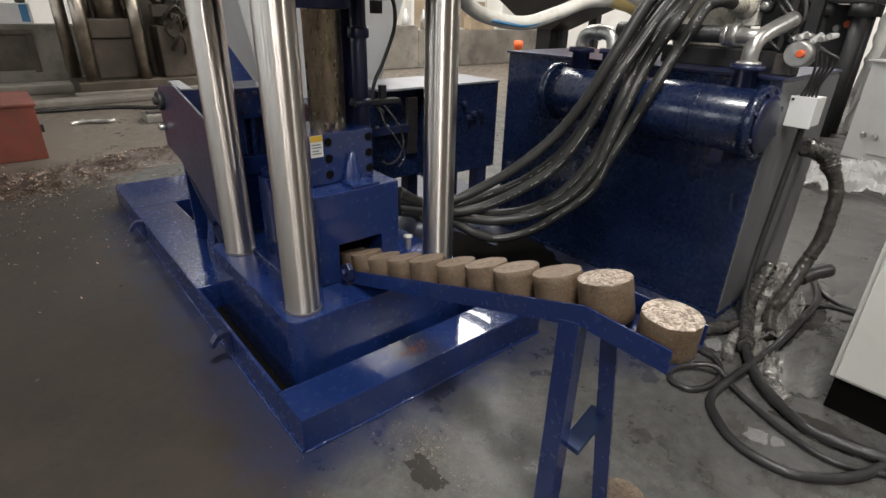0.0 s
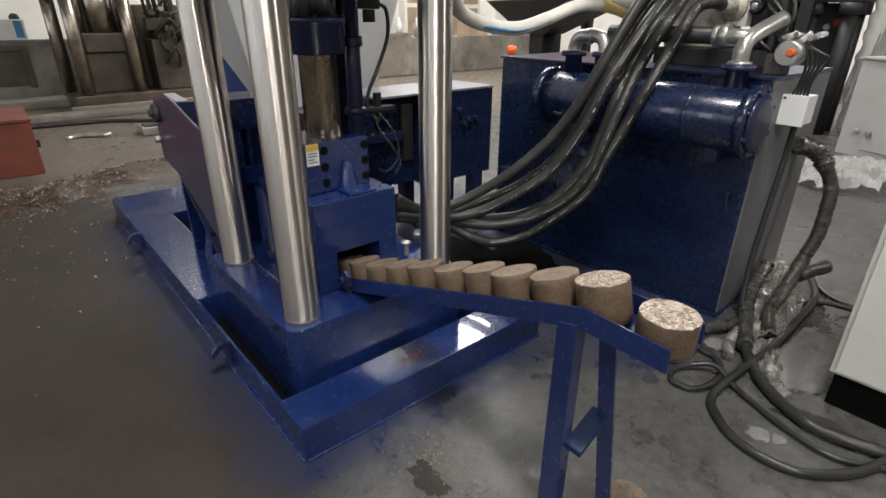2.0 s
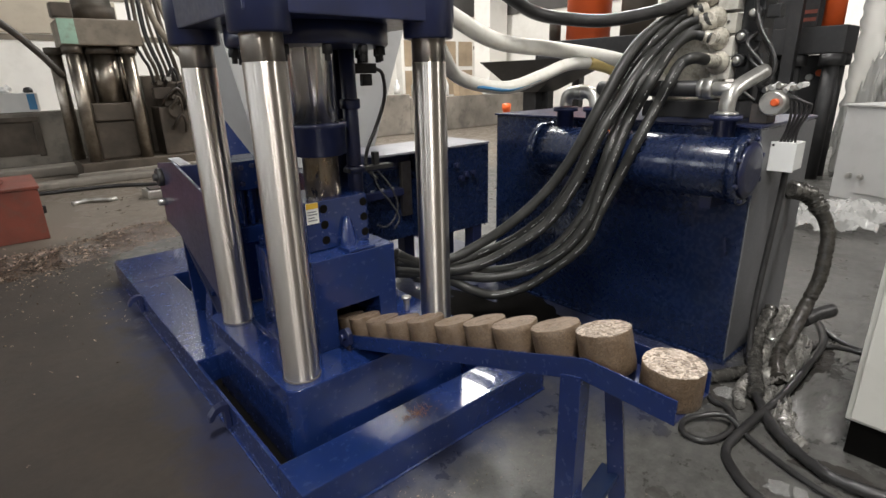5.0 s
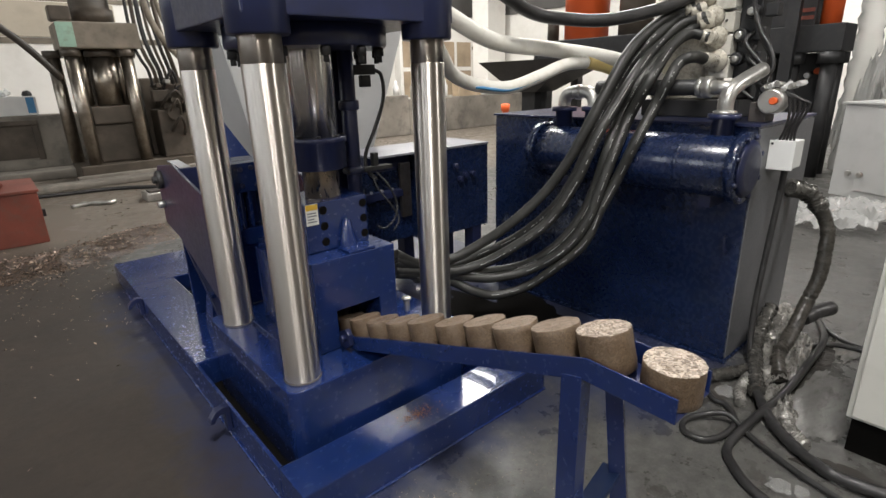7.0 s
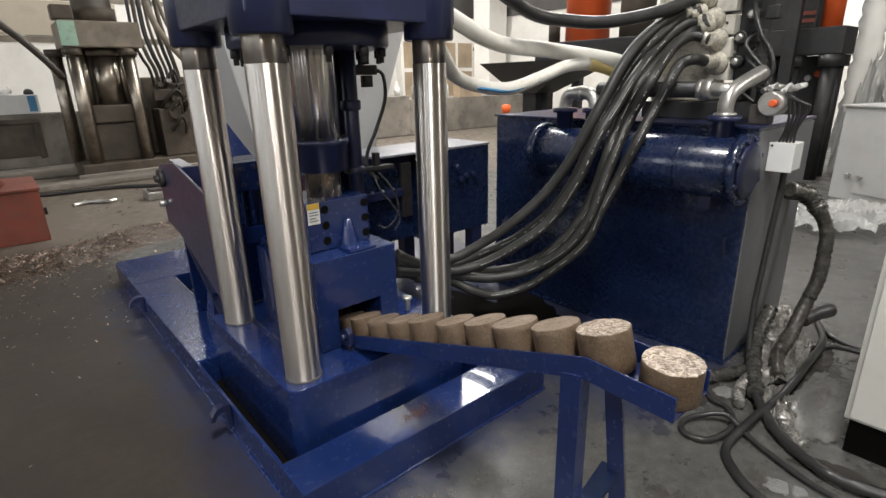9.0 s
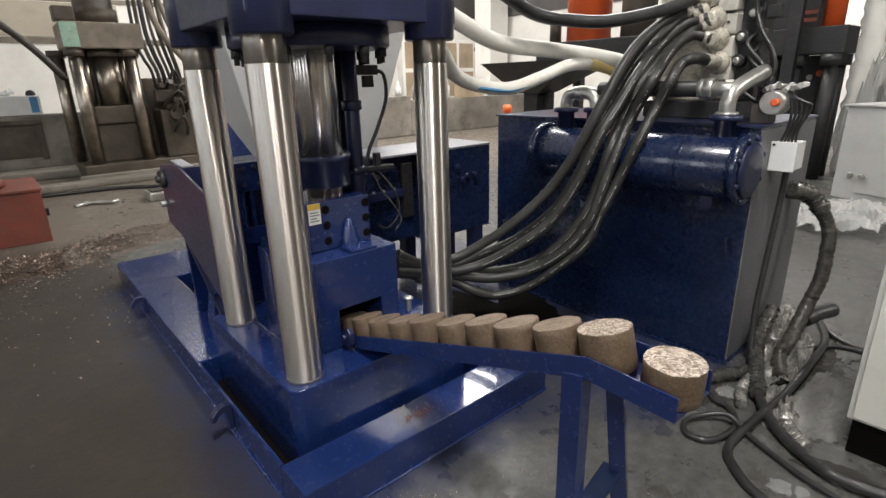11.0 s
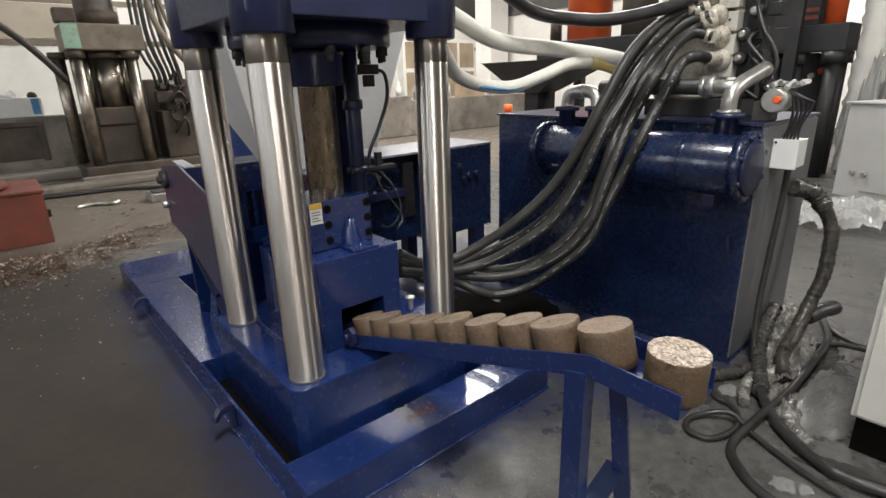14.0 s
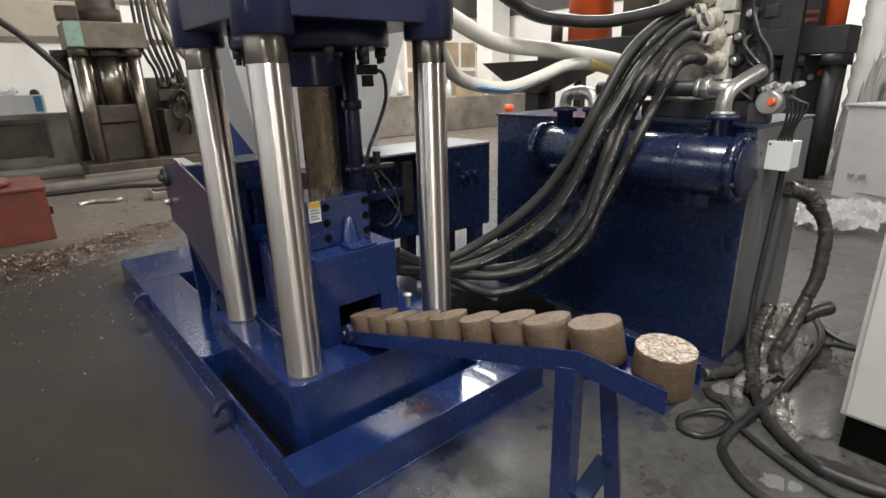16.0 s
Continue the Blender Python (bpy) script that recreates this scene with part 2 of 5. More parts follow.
        x.operation = kind
        for i, v in enumerate((a, b)):
            if v is None:
                continue
            if isinstance(v, (int, float)):
                x.inputs[i].default_value = v
            else:
                l.new(v, x.inputs[i])
        return x.outputs[0]
    dx = op("MAXIMUM", op("SUBTRACT", op("ABSOLUTE", op("SUBTRACT", sep.outputs[0], 0.62)), 0.62), 0)
    dy = op("MAXIMUM", op("SUBTRACT", op("ABSOLUTE", op("SUBTRACT", sep.outputs[1], 1.55)), 1.55), 0)
    dist = op("SQRT", op("ADD", op("POWER", dx, 2), op("POWER", dy, 2)))
    # round the tank the same tint holds overspray and the shade under the hoses
    tx = op("MAXIMUM", op("SUBTRACT", op("ABSOLUTE", op("SUBTRACT", sep.outputs[0], 2.2)), 0.66), 0)
    ty = op("MAXIMUM", op("SUBTRACT", op("ABSOLUTE", op("SUBTRACT", sep.outputs[1], 0.62)), 0.98), 0)
    dist = op("MINIMUM", dist, op("SQRT", op("ADD", op("POWER", tx, 2), op("POWER", ty, 2))))
    near = op("SUBTRACT", op("MULTIPLY", mid.outputs["Fac"], 0.56), dist)
    spray_shade = ramp(near, 0.02, 0.27, (0, 0, 0), (0.82, 0.82, 0.82))
    c = mix(spray_shade.outputs["Color"], c, (0.012, 0.019, 0.060))
    l.new(c, bsdf.inputs["Base Color"])
    # oily water lies thicker between the tank and the control cabinet
    damp = op("SUBTRACT", 1.0, op("MULTIPLY", op("ABSOLUTE", op("SUBTRACT", sep.outputs[0], 2.3)), 0.75))
    damp = op("MULTIPLY", op("MAXIMUM", damp, 0), op("LESS_THAN", sep.outputs[1], 0.0))
    film_ = op("ADD", mid.outputs["Fac"], op("MULTIPLY", damp, 0.16))
    wet = ramp(film_, 0.42, 0.68, (0.62, 0.62, 0.62), (0.15, 0.15, 0.15))
    l.new(op("MAXIMUM", wet.outputs["Color"], op("MULTIPLY", dust.outputs["Color"], 0.66)), bsdf.inputs["Roughness"])
    bp = n.new("ShaderNodeBump")
    bp.inputs["Strength"].default_value, bp.inputs["Distance"].default_value = 0.35, 0.004
    add = op("ADD", op("ADD", op("MULTIPLY", fine.outputs["Fac"], 0.4), mid.outputs["Fac"]), op("MULTIPLY", grit.outputs["Fac"], 0.8))
    l.new(add, bp.inputs["Height"])
    l.new(bp.outputs[0], bsdf.inputs["Normal"])
    return m


def wet_shader():
    """A film of dirty oil and water."""
    m = bpy.data.materials.new("oily_water")
    m.use_nodes = True
    n, l = m.node_tree.nodes, m.node_tree.links
    b = n["Principled BSDF"]
    b.inputs["Base Color"].default_value = (0.050, 0.046, 0.042, 1)
    b.inputs["Roughness"].default_value = 0.07
    t = n.new("ShaderNodeTexNoise")
    t.inputs["Scale"].default_value, t.inputs["Detail"].default_value = 22, 4
    co = n.new("ShaderNodeTexCoord")
    l.new(co.outputs["Object"], t.inputs["Vector"])
    bp = n.new("ShaderNodeBump")
    bp.inputs["Strength"].default_value, bp.inputs["Distance"].default_value = 0.25, 0.006
    l.new(t.outputs["Fac"], bp.inputs["Height"])
    l.new(bp.outputs[0], b.inputs["Normal"])
    return m


WET = wet_shader()


def chips_shader(name, low, high, scale, shine, relief=0.8):
    """Pressed or loose metal turnings: small angular flakes of differing colour and shine."""
    m = bpy.data.materials.new(name)
    m.use_nodes = True
    n, l = m.node_tree.nodes, m.node_tree.links
    bsdf = n["Principled BSDF"]
    co = n.new("ShaderNodeTexCoord")
    vo = n.new("ShaderNodeTexVoronoi")
    vo.inputs["Scale"].default_value = scale
    ns = n.new("ShaderNodeTexNoise")
    ns.inputs["Scale"].default_value, ns.inputs["Detail"].default_value = scale * 0.35, 6
    warp = n.new("ShaderNodeMix")
    warp.data_type = "VECTOR"
    warp.inputs["Factor"].default_value = 0.03
    l.new(co.outputs["Object"], ns.inputs["Vector"])
    l.new(co.outputs["Object"], warp.inputs["A"])
    l.new(ns.outputs["Color"], warp.inputs["B"])
    l.new(warp.outputs["Result"], vo.inputs["Vector"])
    bw = n.new("ShaderNodeSeparateColor")
    l.new(vo.outputs["Color"], bw.inputs[0])
    r = n.new("ShaderNodeValToRGB")
    r.color_ramp.elements[0].color, r.color_ramp.elements[1].color = (*low, 1), (*high, 1)
    r.color_ramp.elements[0].position, r.color_ramp.elements[1].position = 0.2, 0.95
    l.new(bw.outputs[0], r.inputs["Fac"])
    l.new(r.outputs["Color"], bsdf.inputs["Base Color"])
    mr = n.new("ShaderNodeMapRange")
    mr.inputs["From Min"].default_value, mr.inputs["From Max"].default_value, mr.inputs["To Max"].default_value = 0.55, 0.8, shine
    l.new(bw.outputs[1], mr.inputs["Value"])
    l.new(mr.outputs[0], bsdf.inputs["Metallic"])
    bsdf.inputs["Roughness"].default_value = 0.42
    bp = n.new("ShaderNodeBump")
    bp.inputs["Strength"].default_value, bp.inputs["Distance"].default_value = relief, 0.004
    hs = n.new("ShaderNodeMath")
    hs.operation = "ADD"
    l.new(bw.outputs[2], hs.inputs[0])
    l.new(ns.outputs["Fac"], hs.inputs[1])
    l.new(hs.outputs[0], bp.inputs["Height"])
    l.new(bp.outputs[0], bsdf.inputs["Normal"])
    return m


FLOOR = floor_shader()
BRIQ_SIDE = chips_shader("pressed_turnings_wall", (0.098, 0.066, 0.041), (0.150, 0.104, 0.067), 240, 0.45, 0.22)
BRIQ_TOP_DULL = chips_shader("pressed_turnings_dull_face", (0.150, 0.108, 0.074), (0.25, 0.185, 0.132), 190, 0.45, 0.3)
# paler face: bright flakes, and lamplight caught by the tilt, in one colour
BRIQ_TOP = chips_shader("pressed_turnings_face", (0.15, 0.112, 0.08), (0.56, 0.47, 0.385), 150, 0.85)
SWARF = chips_shader("loose_turnings", (0.020, 0.013, 0.009), (0.11, 0.072, 0.048), 70, 0.9)
CURLS = chips_shader("bright_curls", (0.034, 0.022, 0.014), (0.46, 0.35, 0.27), 40, 0.95)

film = bpy.data.materials.new("clear_plastic_film")
film.use_nodes = True
_b = film.node_tree.nodes["Principled BSDF"]
_b.inputs["Base Color"].default_value = (0.82, 0.82, 0.80, 1)
_b.inputs["Roughness"].default_value = 0.12
_b.inputs["Transmission Weight"].default_value = 0.5
_b.inputs["IOR"].default_value = 1.25
_b.inputs["Alpha"].default_value = 0.72
FILM = film
FILM_THIN = film.copy()
FILM_THIN.name = "thin_clear_film"
FILM_THIN.node_tree.nodes["Principled BSDF"].inputs["Alpha"].default_value = 0.4
FOIL = shader("dirty_foil", (0.27, 0.26, 0.24), 0.3, 0.5, 0.5, 14, 60, 0.6, (0.06, 0.055, 0.05), 0.8)
# wet concrete whose pale base colour adds the reflected white
WET_SHEEN = shader("wet_concrete_pale_sheen", (0.15, 0.147, 0.138), 0.2, 0, 0.4, 5, 38, 0.5, (0.05, 0.047, 0.042), 0.8, stretch=(0.6, 1.6, 1), rough_vary=0.1)

# ---------- mesh helpers ----------


def bm_box(x0, x1, y0, y1, z0, z1, bevel=0.0, segments=2):
    bm = bmesh.new()
    bmesh.ops.create_cube(bm, size=1)
    for v in bm.verts:
        v.co = Vector(((x0 + x1) / 2 + v.co.x * (x1 - x0), (y0 + y1) / 2 + v.co.y * (y1 - y0), (z0 + z1) / 2 + v.co.z * (z1 - z0)))
    if bevel:
        bmesh.ops.bevel(bm, geom=list(bm.edges), offset=bevel, segments=segments, affect="EDGES", profile=0.6)
    return bm


def bm_join(*bms):
    out = bms[0]
    for b in bms[1:]:
        me = bpy.data.meshes.new("tmp")
        b.to_mesh(me)
        b.free()
        out.from_mesh(me)
        bpy.data.meshes.remove(me)
    return out


def bm_turned(profile, at=(0, 0, 0), axis="z", segments=40):
    """A body of revolution. profile: pairs of radius and height along the axis, from the bottom up; closed at both ends."""
    bm = bmesh.new()
    rings = []
    for r, h in profile:
        ring = []
        for i in range(segments):
            a = 2 * math.pi * i / segments
            p = (r * math.cos(a), r * math.sin(a), h)
            if axis == "x":
                p = (p[2], p[0], p[1])
            elif axis == "y":
                p = (p[1], p[2], p[0])
            ring.append(bm.verts.new(Vector(p) + Vector(at)))
        rings.append(ring)
    for a, b in zip(rings, rings[1:]):
        for i in range(segments):
            j = (i + 1) % segments
            bm.faces.new((a[i], a[j], b[j], b[i])).smooth = True
    bm.faces.new(list(reversed(rings[0])))
    bm.faces.new(rings[-1])
    bmesh.ops.recalc_face_normals(bm, faces=list(bm.faces))
    return bm


def bm_rod(p0, p1, r, segments=16, bevel=0.0):
    """A straight round bar between two places."""
    p0, p1 = Vector(p0), Vector(p1)
    h = (p1 - p0).length
    e = bevel or min(r * 0.12, 0.004)
    bm = bm_turned([(r - e, 0), (r, e), (r, h - e), (r - e, h)], segments=segments)
    m = Matrix.Translation(p0) @ (p1 - p0).to_track_quat("Z", "Y").to_matrix().to_4x4()
    bmesh.ops.transform(bm, matrix=m, verts=bm.verts)
    return bm


def bm_hex(at, r, h, axis="z"):
    return bm_turned([(r, 0), (r, h * 0.8), (r * 0.85, h)], at, axis, 6)


def smooth_line(points, steps=10):
    pts = [Vector(p) for p in points]
    pts = [2 * pts[0] - pts[1]] + pts + [2 * pts[-1] - pts[-2]]
    out = []
    for i in range(1, len(pts) - 2):
        a, b, c, d = pts[i - 1:i + 3]
        for k in range(steps):
            t = k / steps
            out.append(0.5 * ((2 * b) + (c - a) * t + (2 * a - 5 * b + 4 * c - d) * t * t + (3 * b - a - 3 * c + d) * t ** 3))
    out.append(pts[-2])
    return out


def bm_tube(points, r, segments=12, steps=10, lumpy=0.0, seed=0, smooth=True):
    """A hose or cable through the places given."""
    line = smooth_line(points, steps) if smooth else [Vector(p) for p in points]
    bm = bmesh.new()
    rnd = random.Random(seed)
    up = Vector((0.13, 0.21, 1)).normalized()
    rings = []
    for i, p in enumerate(line):
        t = (line[min(i + 1, len(line) - 1)] - line[max(i - 1, 0)]).normalized()
        side = t.cross(up)
        side = side.normalized() if side.length > 0.05 else t.cross(Vector((1, 0, 0))).normalized()
        top = side.cross(t).normalized()
        up = (up * 0.2 + top * 0.8).normalized()
        rr = r * (1 + lumpy * rnd.uniform(-1, 1))
        rings.append([bm.verts.new(p + (side * math.cos(a) + top * math.sin(a)) * rr * (1 + lumpy * 0.6 * rnd.uniform(-1, 1)))
                      for a in [2 * math.pi * k / segments for k in range(segments)]])
    for a, b in zip(rings, rings[1:]):
        for i in range(segments):
            j = (i + 1) % segments
            bm.faces.new((a[i], a[j], b[j], b[i])).smooth = True
    bm.faces.new(list(reversed(rings[0])))
    bm.faces.new(rings[-1])
    bmesh.ops.recalc_face_normals(bm, faces=list(bm.faces))
    return bm


def bm_prism(outline, axis, a0, a1, bevel=0.0):
    """A plate or block: an outline in the two other axes (in xyz order), swept along axis from a0 to a1."""
    bm = bmesh.new()
    i = "xyz".index(axis)
    others = [k for k in range(3) if k != i]
    sides = []
    for a in (a0, a1):
        vs = []
        for p in outline:
            co = [0, 0, 0]
            co[i], co[others[0]], co[others[1]] = a, p[0], p[1]
            vs.append(bm.verts.new(co))
        sides.append(vs)
    bm.faces.new(sides[0])
    bm.faces.new(sides[1])
    for k in range(len(outline)):
        j = (k + 1) % len(outline)
        bm.faces.new((sides[0][k], sides[0][j], sides[1][j], sides[1][k]))
    bmesh.ops.recalc_face_normals(bm, faces=list(bm.faces))
    if bevel:
        bmesh.ops.bevel(bm, geom=list(bm.edges), offset=bevel, segments=2, affect="EDGES", profile=0.6)
    return bm


def solid(name, bm, material, label="", category="", group="", kind=""):
    me = bpy.data.meshes.new(name)
    bm.to_mesh(me)
    bm.free()
    me.materials.append(material)
    return tagged(new(name, me), label, category, group, kind)


def thing(name, label, category, group="", at=(0, 0, 0), kind=""):
    ob = new(name)
    ob.empty_display_size = 0.1
    ob.location = at
    return tagged(ob, label, category, group, kind)


def part(name, bm, material, parent, label=""):
    """One mesh under a thing or a part; its vertices are given in the hall's coordinates."""
    base, up = Vector((0, 0, 0)), parent
    while up:
        base += up.location
        up = up.parent
    bmesh.ops.translate(bm, vec=-base, verts=bm.verts)
    ob = solid(name, bm, material, label)
    ob.parent = parent
    return ob

# ---------- the hall ----------
bm = bmesh.new()
bmesh.ops.create_grid(bm, x_segments=2, y_segments=2, size=20)
floor = solid("floor", bm, FLOOR, "dark oil-stained workshop concrete floor with blue overspray", "floor", kind="structure")


def build_hall():
    t = 0.25
    wn = solid("wall_north", bm_box(-10, 16, 14.0, 14.0 + t, 0, 7.5), PLASTER, "white plastered factory wall with grime", "wall", kind="structure")
    part("dado_band", bm_box(-10, 16, 13.985, 13.998, 2.55, 2.68), TAN_IRON, wn)
    part("dado_band", bm_box(-10, 16, 13.985, 13.998, 3.45, 3.56), TAN_IRON, wn)
    part("wall_panel", bm_box(-9.9, 2.4, 13.97, 13.998, 2.70, 3.43, 0.004), BEIGE, wn, "beige painted panel")
    solid("wall_east", bm_box(15.0, 15.0 + t, -10, 13.999, 0, 7.5), PLASTER, "white plastered factory wall", "wall", kind="structure")
    ww = solid("wall_west", bm_join(bm_box(-8.25, -8.0, -9.999, 13.999, 0, 2.0), bm_box(-8.25, -8.0, -9.999, 13.999, 5.0, 7.5)), PITWALL, "unseen dull grey concrete wall open for glowing panes", "wall", kind="structure")
    # unseen wall, kept dull so the press front reflects little
    solid("wall_south", bm_box(-10, 16, -10.25, -10.0, 0, 7.5), PITWALL, "unseen plain wall, dull grey to dim reflections", "wall", kind="structure")
    solid("ceiling", bm_box(-10, 16, -10.25, 14.25, 7.5, 7.65), ROOF, "grey sheet roof of the hall", "ceiling", kind="structure")
    # unseen dark sheets, added high up to dim reflections in the paint
    solid("wall_dark_sheet_north", bm_box(-10, 14.99, 13.94, 13.997, 3.7, 7.45), DARK_SHEET, "unseen dark sheet added on the upper wall to dim reflections", "wall", kind="structure")
    solid("wall_dark_sheet_east", bm_box(14.94, 14.997, -9.9, 13.93, 3.7, 7.45), DARK_SHEET, "unseen dark sheet added on the upper wall to dim reflections", "wall", kind="structure")
    # unseen glowing panes, added for side light and streaks in the columns
    w = thing("side_glow_1", "unseen band of glowing panes added for side light", "window", at=(-8.1, 2, 2.0), kind="structure")
    for i in range(8):
        y = -9.9 + i * 2.98
        part("pane_divider", bm_box(-8.2, -8.01, y, y + 1.9, 2.0, 5.0), PITWALL, w)
        part("pane", bm_box(-8.11, -8.10, y + 1.9, y + 2.98, 2.0, 5.0), SIDE_GLOW, w)


build_hall()


# housings for every entry, the added fill lamps too
def bay_or_fill_lamp(x, y, lx, ly):
    ob = thing("ceiling_lamp_or_fill", "rectangular lit ceiling lamp in a grey housing, inferred or added as fill", "lamp", "ceiling lamps", (x, y, 7.0))
    part("housing", bm_box(x - lx / 2 - 0.04, x + lx / 2 + 0.04, y - ly / 2 - 0.04, y + ly / 2 + 0.04, 6.95, 7.1, 0.01), GREY, ob)
    part("diffuser", bm_box(x - lx / 2, x + lx / 2, y - ly / 2, y + ly / 2, 6.93, 6.948), LAMP_GLOW, ob)
    for d in (-0.4, 0.4):
        part("hanger", bm_rod((x, y + d, 7.1), (x, y + d, 7.5), 0.012), IRON, ob)


for bx_, by_, lx_, ly_, watts_ in BAYS_AND_FILLS:
    bay_or_fill_lamp(bx_, by_, lx_, ly_)

# ---------- the press ----------
CX, CY = 0.56, 0.705          # axis of the ram
COLS = [(0.205, 0.35), (0.205, 1.06), (0.925, 0.35), (0.90, 1.06)]


def press_frame():
    f = thing("base_frame", "low welded frame of glossy blue channel steel on the floor", "machine base")
    h = 0.163
    part("front_beam", bm_box(0.0, 1.35, 0.0, 0.205, 0, h, 0.007), BLUE, f)
    part("side_plate", bm_box(0.0, 0.016, 0.207, 1.24, 0, h, 0.003), BLUE, f)
    part("side_beam", bm_box(0.0, 0.286, 1.242, 2.748, 0, h, 0.007), BLUE, f)
    part("side_beam", bm_box(1.07, 1.35, 0.207, 2.748, 0, h, 0.007), BLUE, f)
    part("rear_beam", bm_box(0.0, 1.35, 2.75, 3.44, 0, h, 0.007), BLUE, f)
    part("cross_beam", bm_box(0.288, 1.068, 1.242, 1.725, 0, h - 0.004, 0.004), BLUE, f)
    # the pan's black colour holds dirt and the shade of the narrow slot
    part("pan", bm_box(0.018, 1.068, 0.207, 2.748, 0.004, 0.016), DEEP_BLACK, f, "near-black pan holding the slot's dirt and shade")
    part("weld_bead", bm_tube([(0.006, 0.0, 0.006), (0.4, -0.003, 0.005), (0.8, 0.0, 0.006), (1.35, -0.002, 0.005)], 0.0065, 8, 40, 0.35, 3), BLUE, f)
    part("weld_bead", bm_tube([(-0.001, 0.01, 0.006), (-0.003, 0.6, 0.005), (0.0, 1.2, 0.006), (-0.002, 3.1, 0.005)], 0.0065, 8, 60, 0.35, 4), BLUE, f)
    for y in (0.78, 2.48):       # lifting hooks of round bar
        part("lifting_hook", bm_prism([(-0.001, 0.05), (-0.001, 0.172), (-0.03, 0.178), (-0.062, 0.168), (-0.088, 0.138), (-0.094, 0.112), (-0.074, 0.112), (-0.062, 0.134), (-0.040, 0.146), (-0.024, 0.140), (-0.024, 0.05)], "y", y - 0.055, y - 0.015, 0.004), BLUE_DARK, f)
    return f


press_frame()


def rounded_slab(x0, x1, y0, y1, z0, z1, r, edge=0.006):
    out = []
    for cx, cy, a0 in ((x1 - r, y1 - r, 0), (x0 + r, y1 - r, 90), (x0 + r, y0 + r, 180), (x1 - r, y0 + r, 270)):
        for k in range(7):
            a = radians(a0 + k * 15)
            out.append((cx + r * math.cos(a), cy + r * math.sin(a)))
    bm = bm_prism(out, "z", z0, z1)
    sharp = [e for e in bm.edges if abs(e.verts[0].co.z - e.verts[1].co.z) < 1e-6]
    bmesh.ops.bevel(bm, geom=sharp, offset=edge, segments=2, affect="EDGES", profile=0.6)
    return bm


def press():
    p = thing("briquetting_press", "four-column hydraulic briquetting press in blue enamel with chromed columns", "press", at=(CX, CY, 0.016))
    part("base_block", rounded_slab(0.10, 1.03, 0.245, 1.22, 0.016, 0.41, 0.055), BLUE, p)
    for x, y in COLS:
        c = part("column", bm_turned([(0.072, 0.405), (0.0725, 0.42), (0.0725, 1.62), (0.072, 1.622)], (x, y, 0), segments=64), CHROME, p, "polished chromed steel column")
        part("column_neck", bm_turned([(0.0712, 1.622), (0.0712, 1.76)], (x, y, 0), segments=48), NECK, c, "duller ground steel neck")
        part("weld_ring", bm_turned([(0.0765, 0.409), (0.077, 0.412), (0.073, 0.418)], (x, y, 0), segments=48), IRON, c)
        part("sleeve", bm_turned([(0.098, 1.712), (0.104, 1.72), (0.104, 2.25), (0.09, 2.26)], (x, y, 0), segments=48), BLUE_DARK, p, "dark blue column sleeve")
    part("head_slab", bm_box(0.125, 1.005, 0.275, 1.135, 1.772, 2.3, 0.006), BLUE_DARK, p, "dark blue crosshead slab")
    part("cylinder_collar", bm_turned([(0.325, 1.69), (0.335, 1.70), (0.335, 1.774)], (CX, CY, 0), segments=64), BLUE_DARK, p)
    for k in range(12):
        a = radians(15 + 30 * k)
        part("bolt", bm_join(bm_hex((CX + 0.305 * math.cos(a), CY + 0.305 * math.sin(a), 1.655), 0.022, 0.034), bm_rod((CX + 0.305 * math.cos(a), CY + 0.305 * math.sin(a), 1.63), (CX + 0.305 * math.cos(a), CY + 0.305 * math.sin(a), 1.69), 0.012, 10)), BLACK, p)
    # die block with the outlet through its front
    x0, x1, y0, y1, z0, z1 = 0.345, 0.765, 0.45, 1.02, 0.412, 0.835
    ox0, ox1, oz0, oz1 = 0.442, 0.668, 0.424, 0.592
    part("die_block", bm_prism([(x0, z0), (ox0, z0), (ox0, oz1), (ox1, oz1), (ox1, z0), (x1, z0), (x1, z1), (x0, z1)], "y", y0, y1, 0.005), BLUE, p)
    part("outlet_sill", bm_box(ox0 + 0.006, ox1 - 0.006, y0 + 0.004, y1, z0, oz0), BLUE_DARK, p)
    # dark plate across the outlet stands in for its unlit depth
    part("outlet_dark_back", bm_box(ox0 + 0.002, ox1 - 0.002, 0.80, 0.82, oz0 + 0.002, oz1 - 0.002), DULL_DARK, p)
    ub = part("die_holder", bm_box(0.40, 0.712, 0.575, 0.86, 0.837, 1.06, 0.005), BLUE, p)
    # flat black discs: the dark depth of screw holes put into colour
    for x in (0.486, 0.69):
        for z in (0.878, 0.950, 1.022):
            part("screw_hole_disc", bm_turned([(0.0195, 0.003), (0.0195, -0.001), (0.0175, -0.002)], (x, 0.575, z), "y", 24), DEEP_BLACK, ub)
    part("gusset", bm_turned([(0.046, 0.838), (0.044, 0.85), (0.020, 0.958), (0.012, 0.968), (0.004, 0.970)], (0.592, 0.566, 0), segments=28), BLUE, p)
    part("foot_plate", bm_box(0.53, 0.665, 0.452, 0.560, 0.836, 0.848, 0.003), BLUE, p)
    st = part("warning_sticker", bm_box(0.402, 0.460, 0.5725, 0.5745, 0.965, 1.058), LABEL_WHITE, p, "white warning sticker with a yellow head")
    part("sticker_head", bm_box(0.403, 0.459, 0.5712, 0.5724, 1.032, 1.057), LABEL_YELLOW, st)
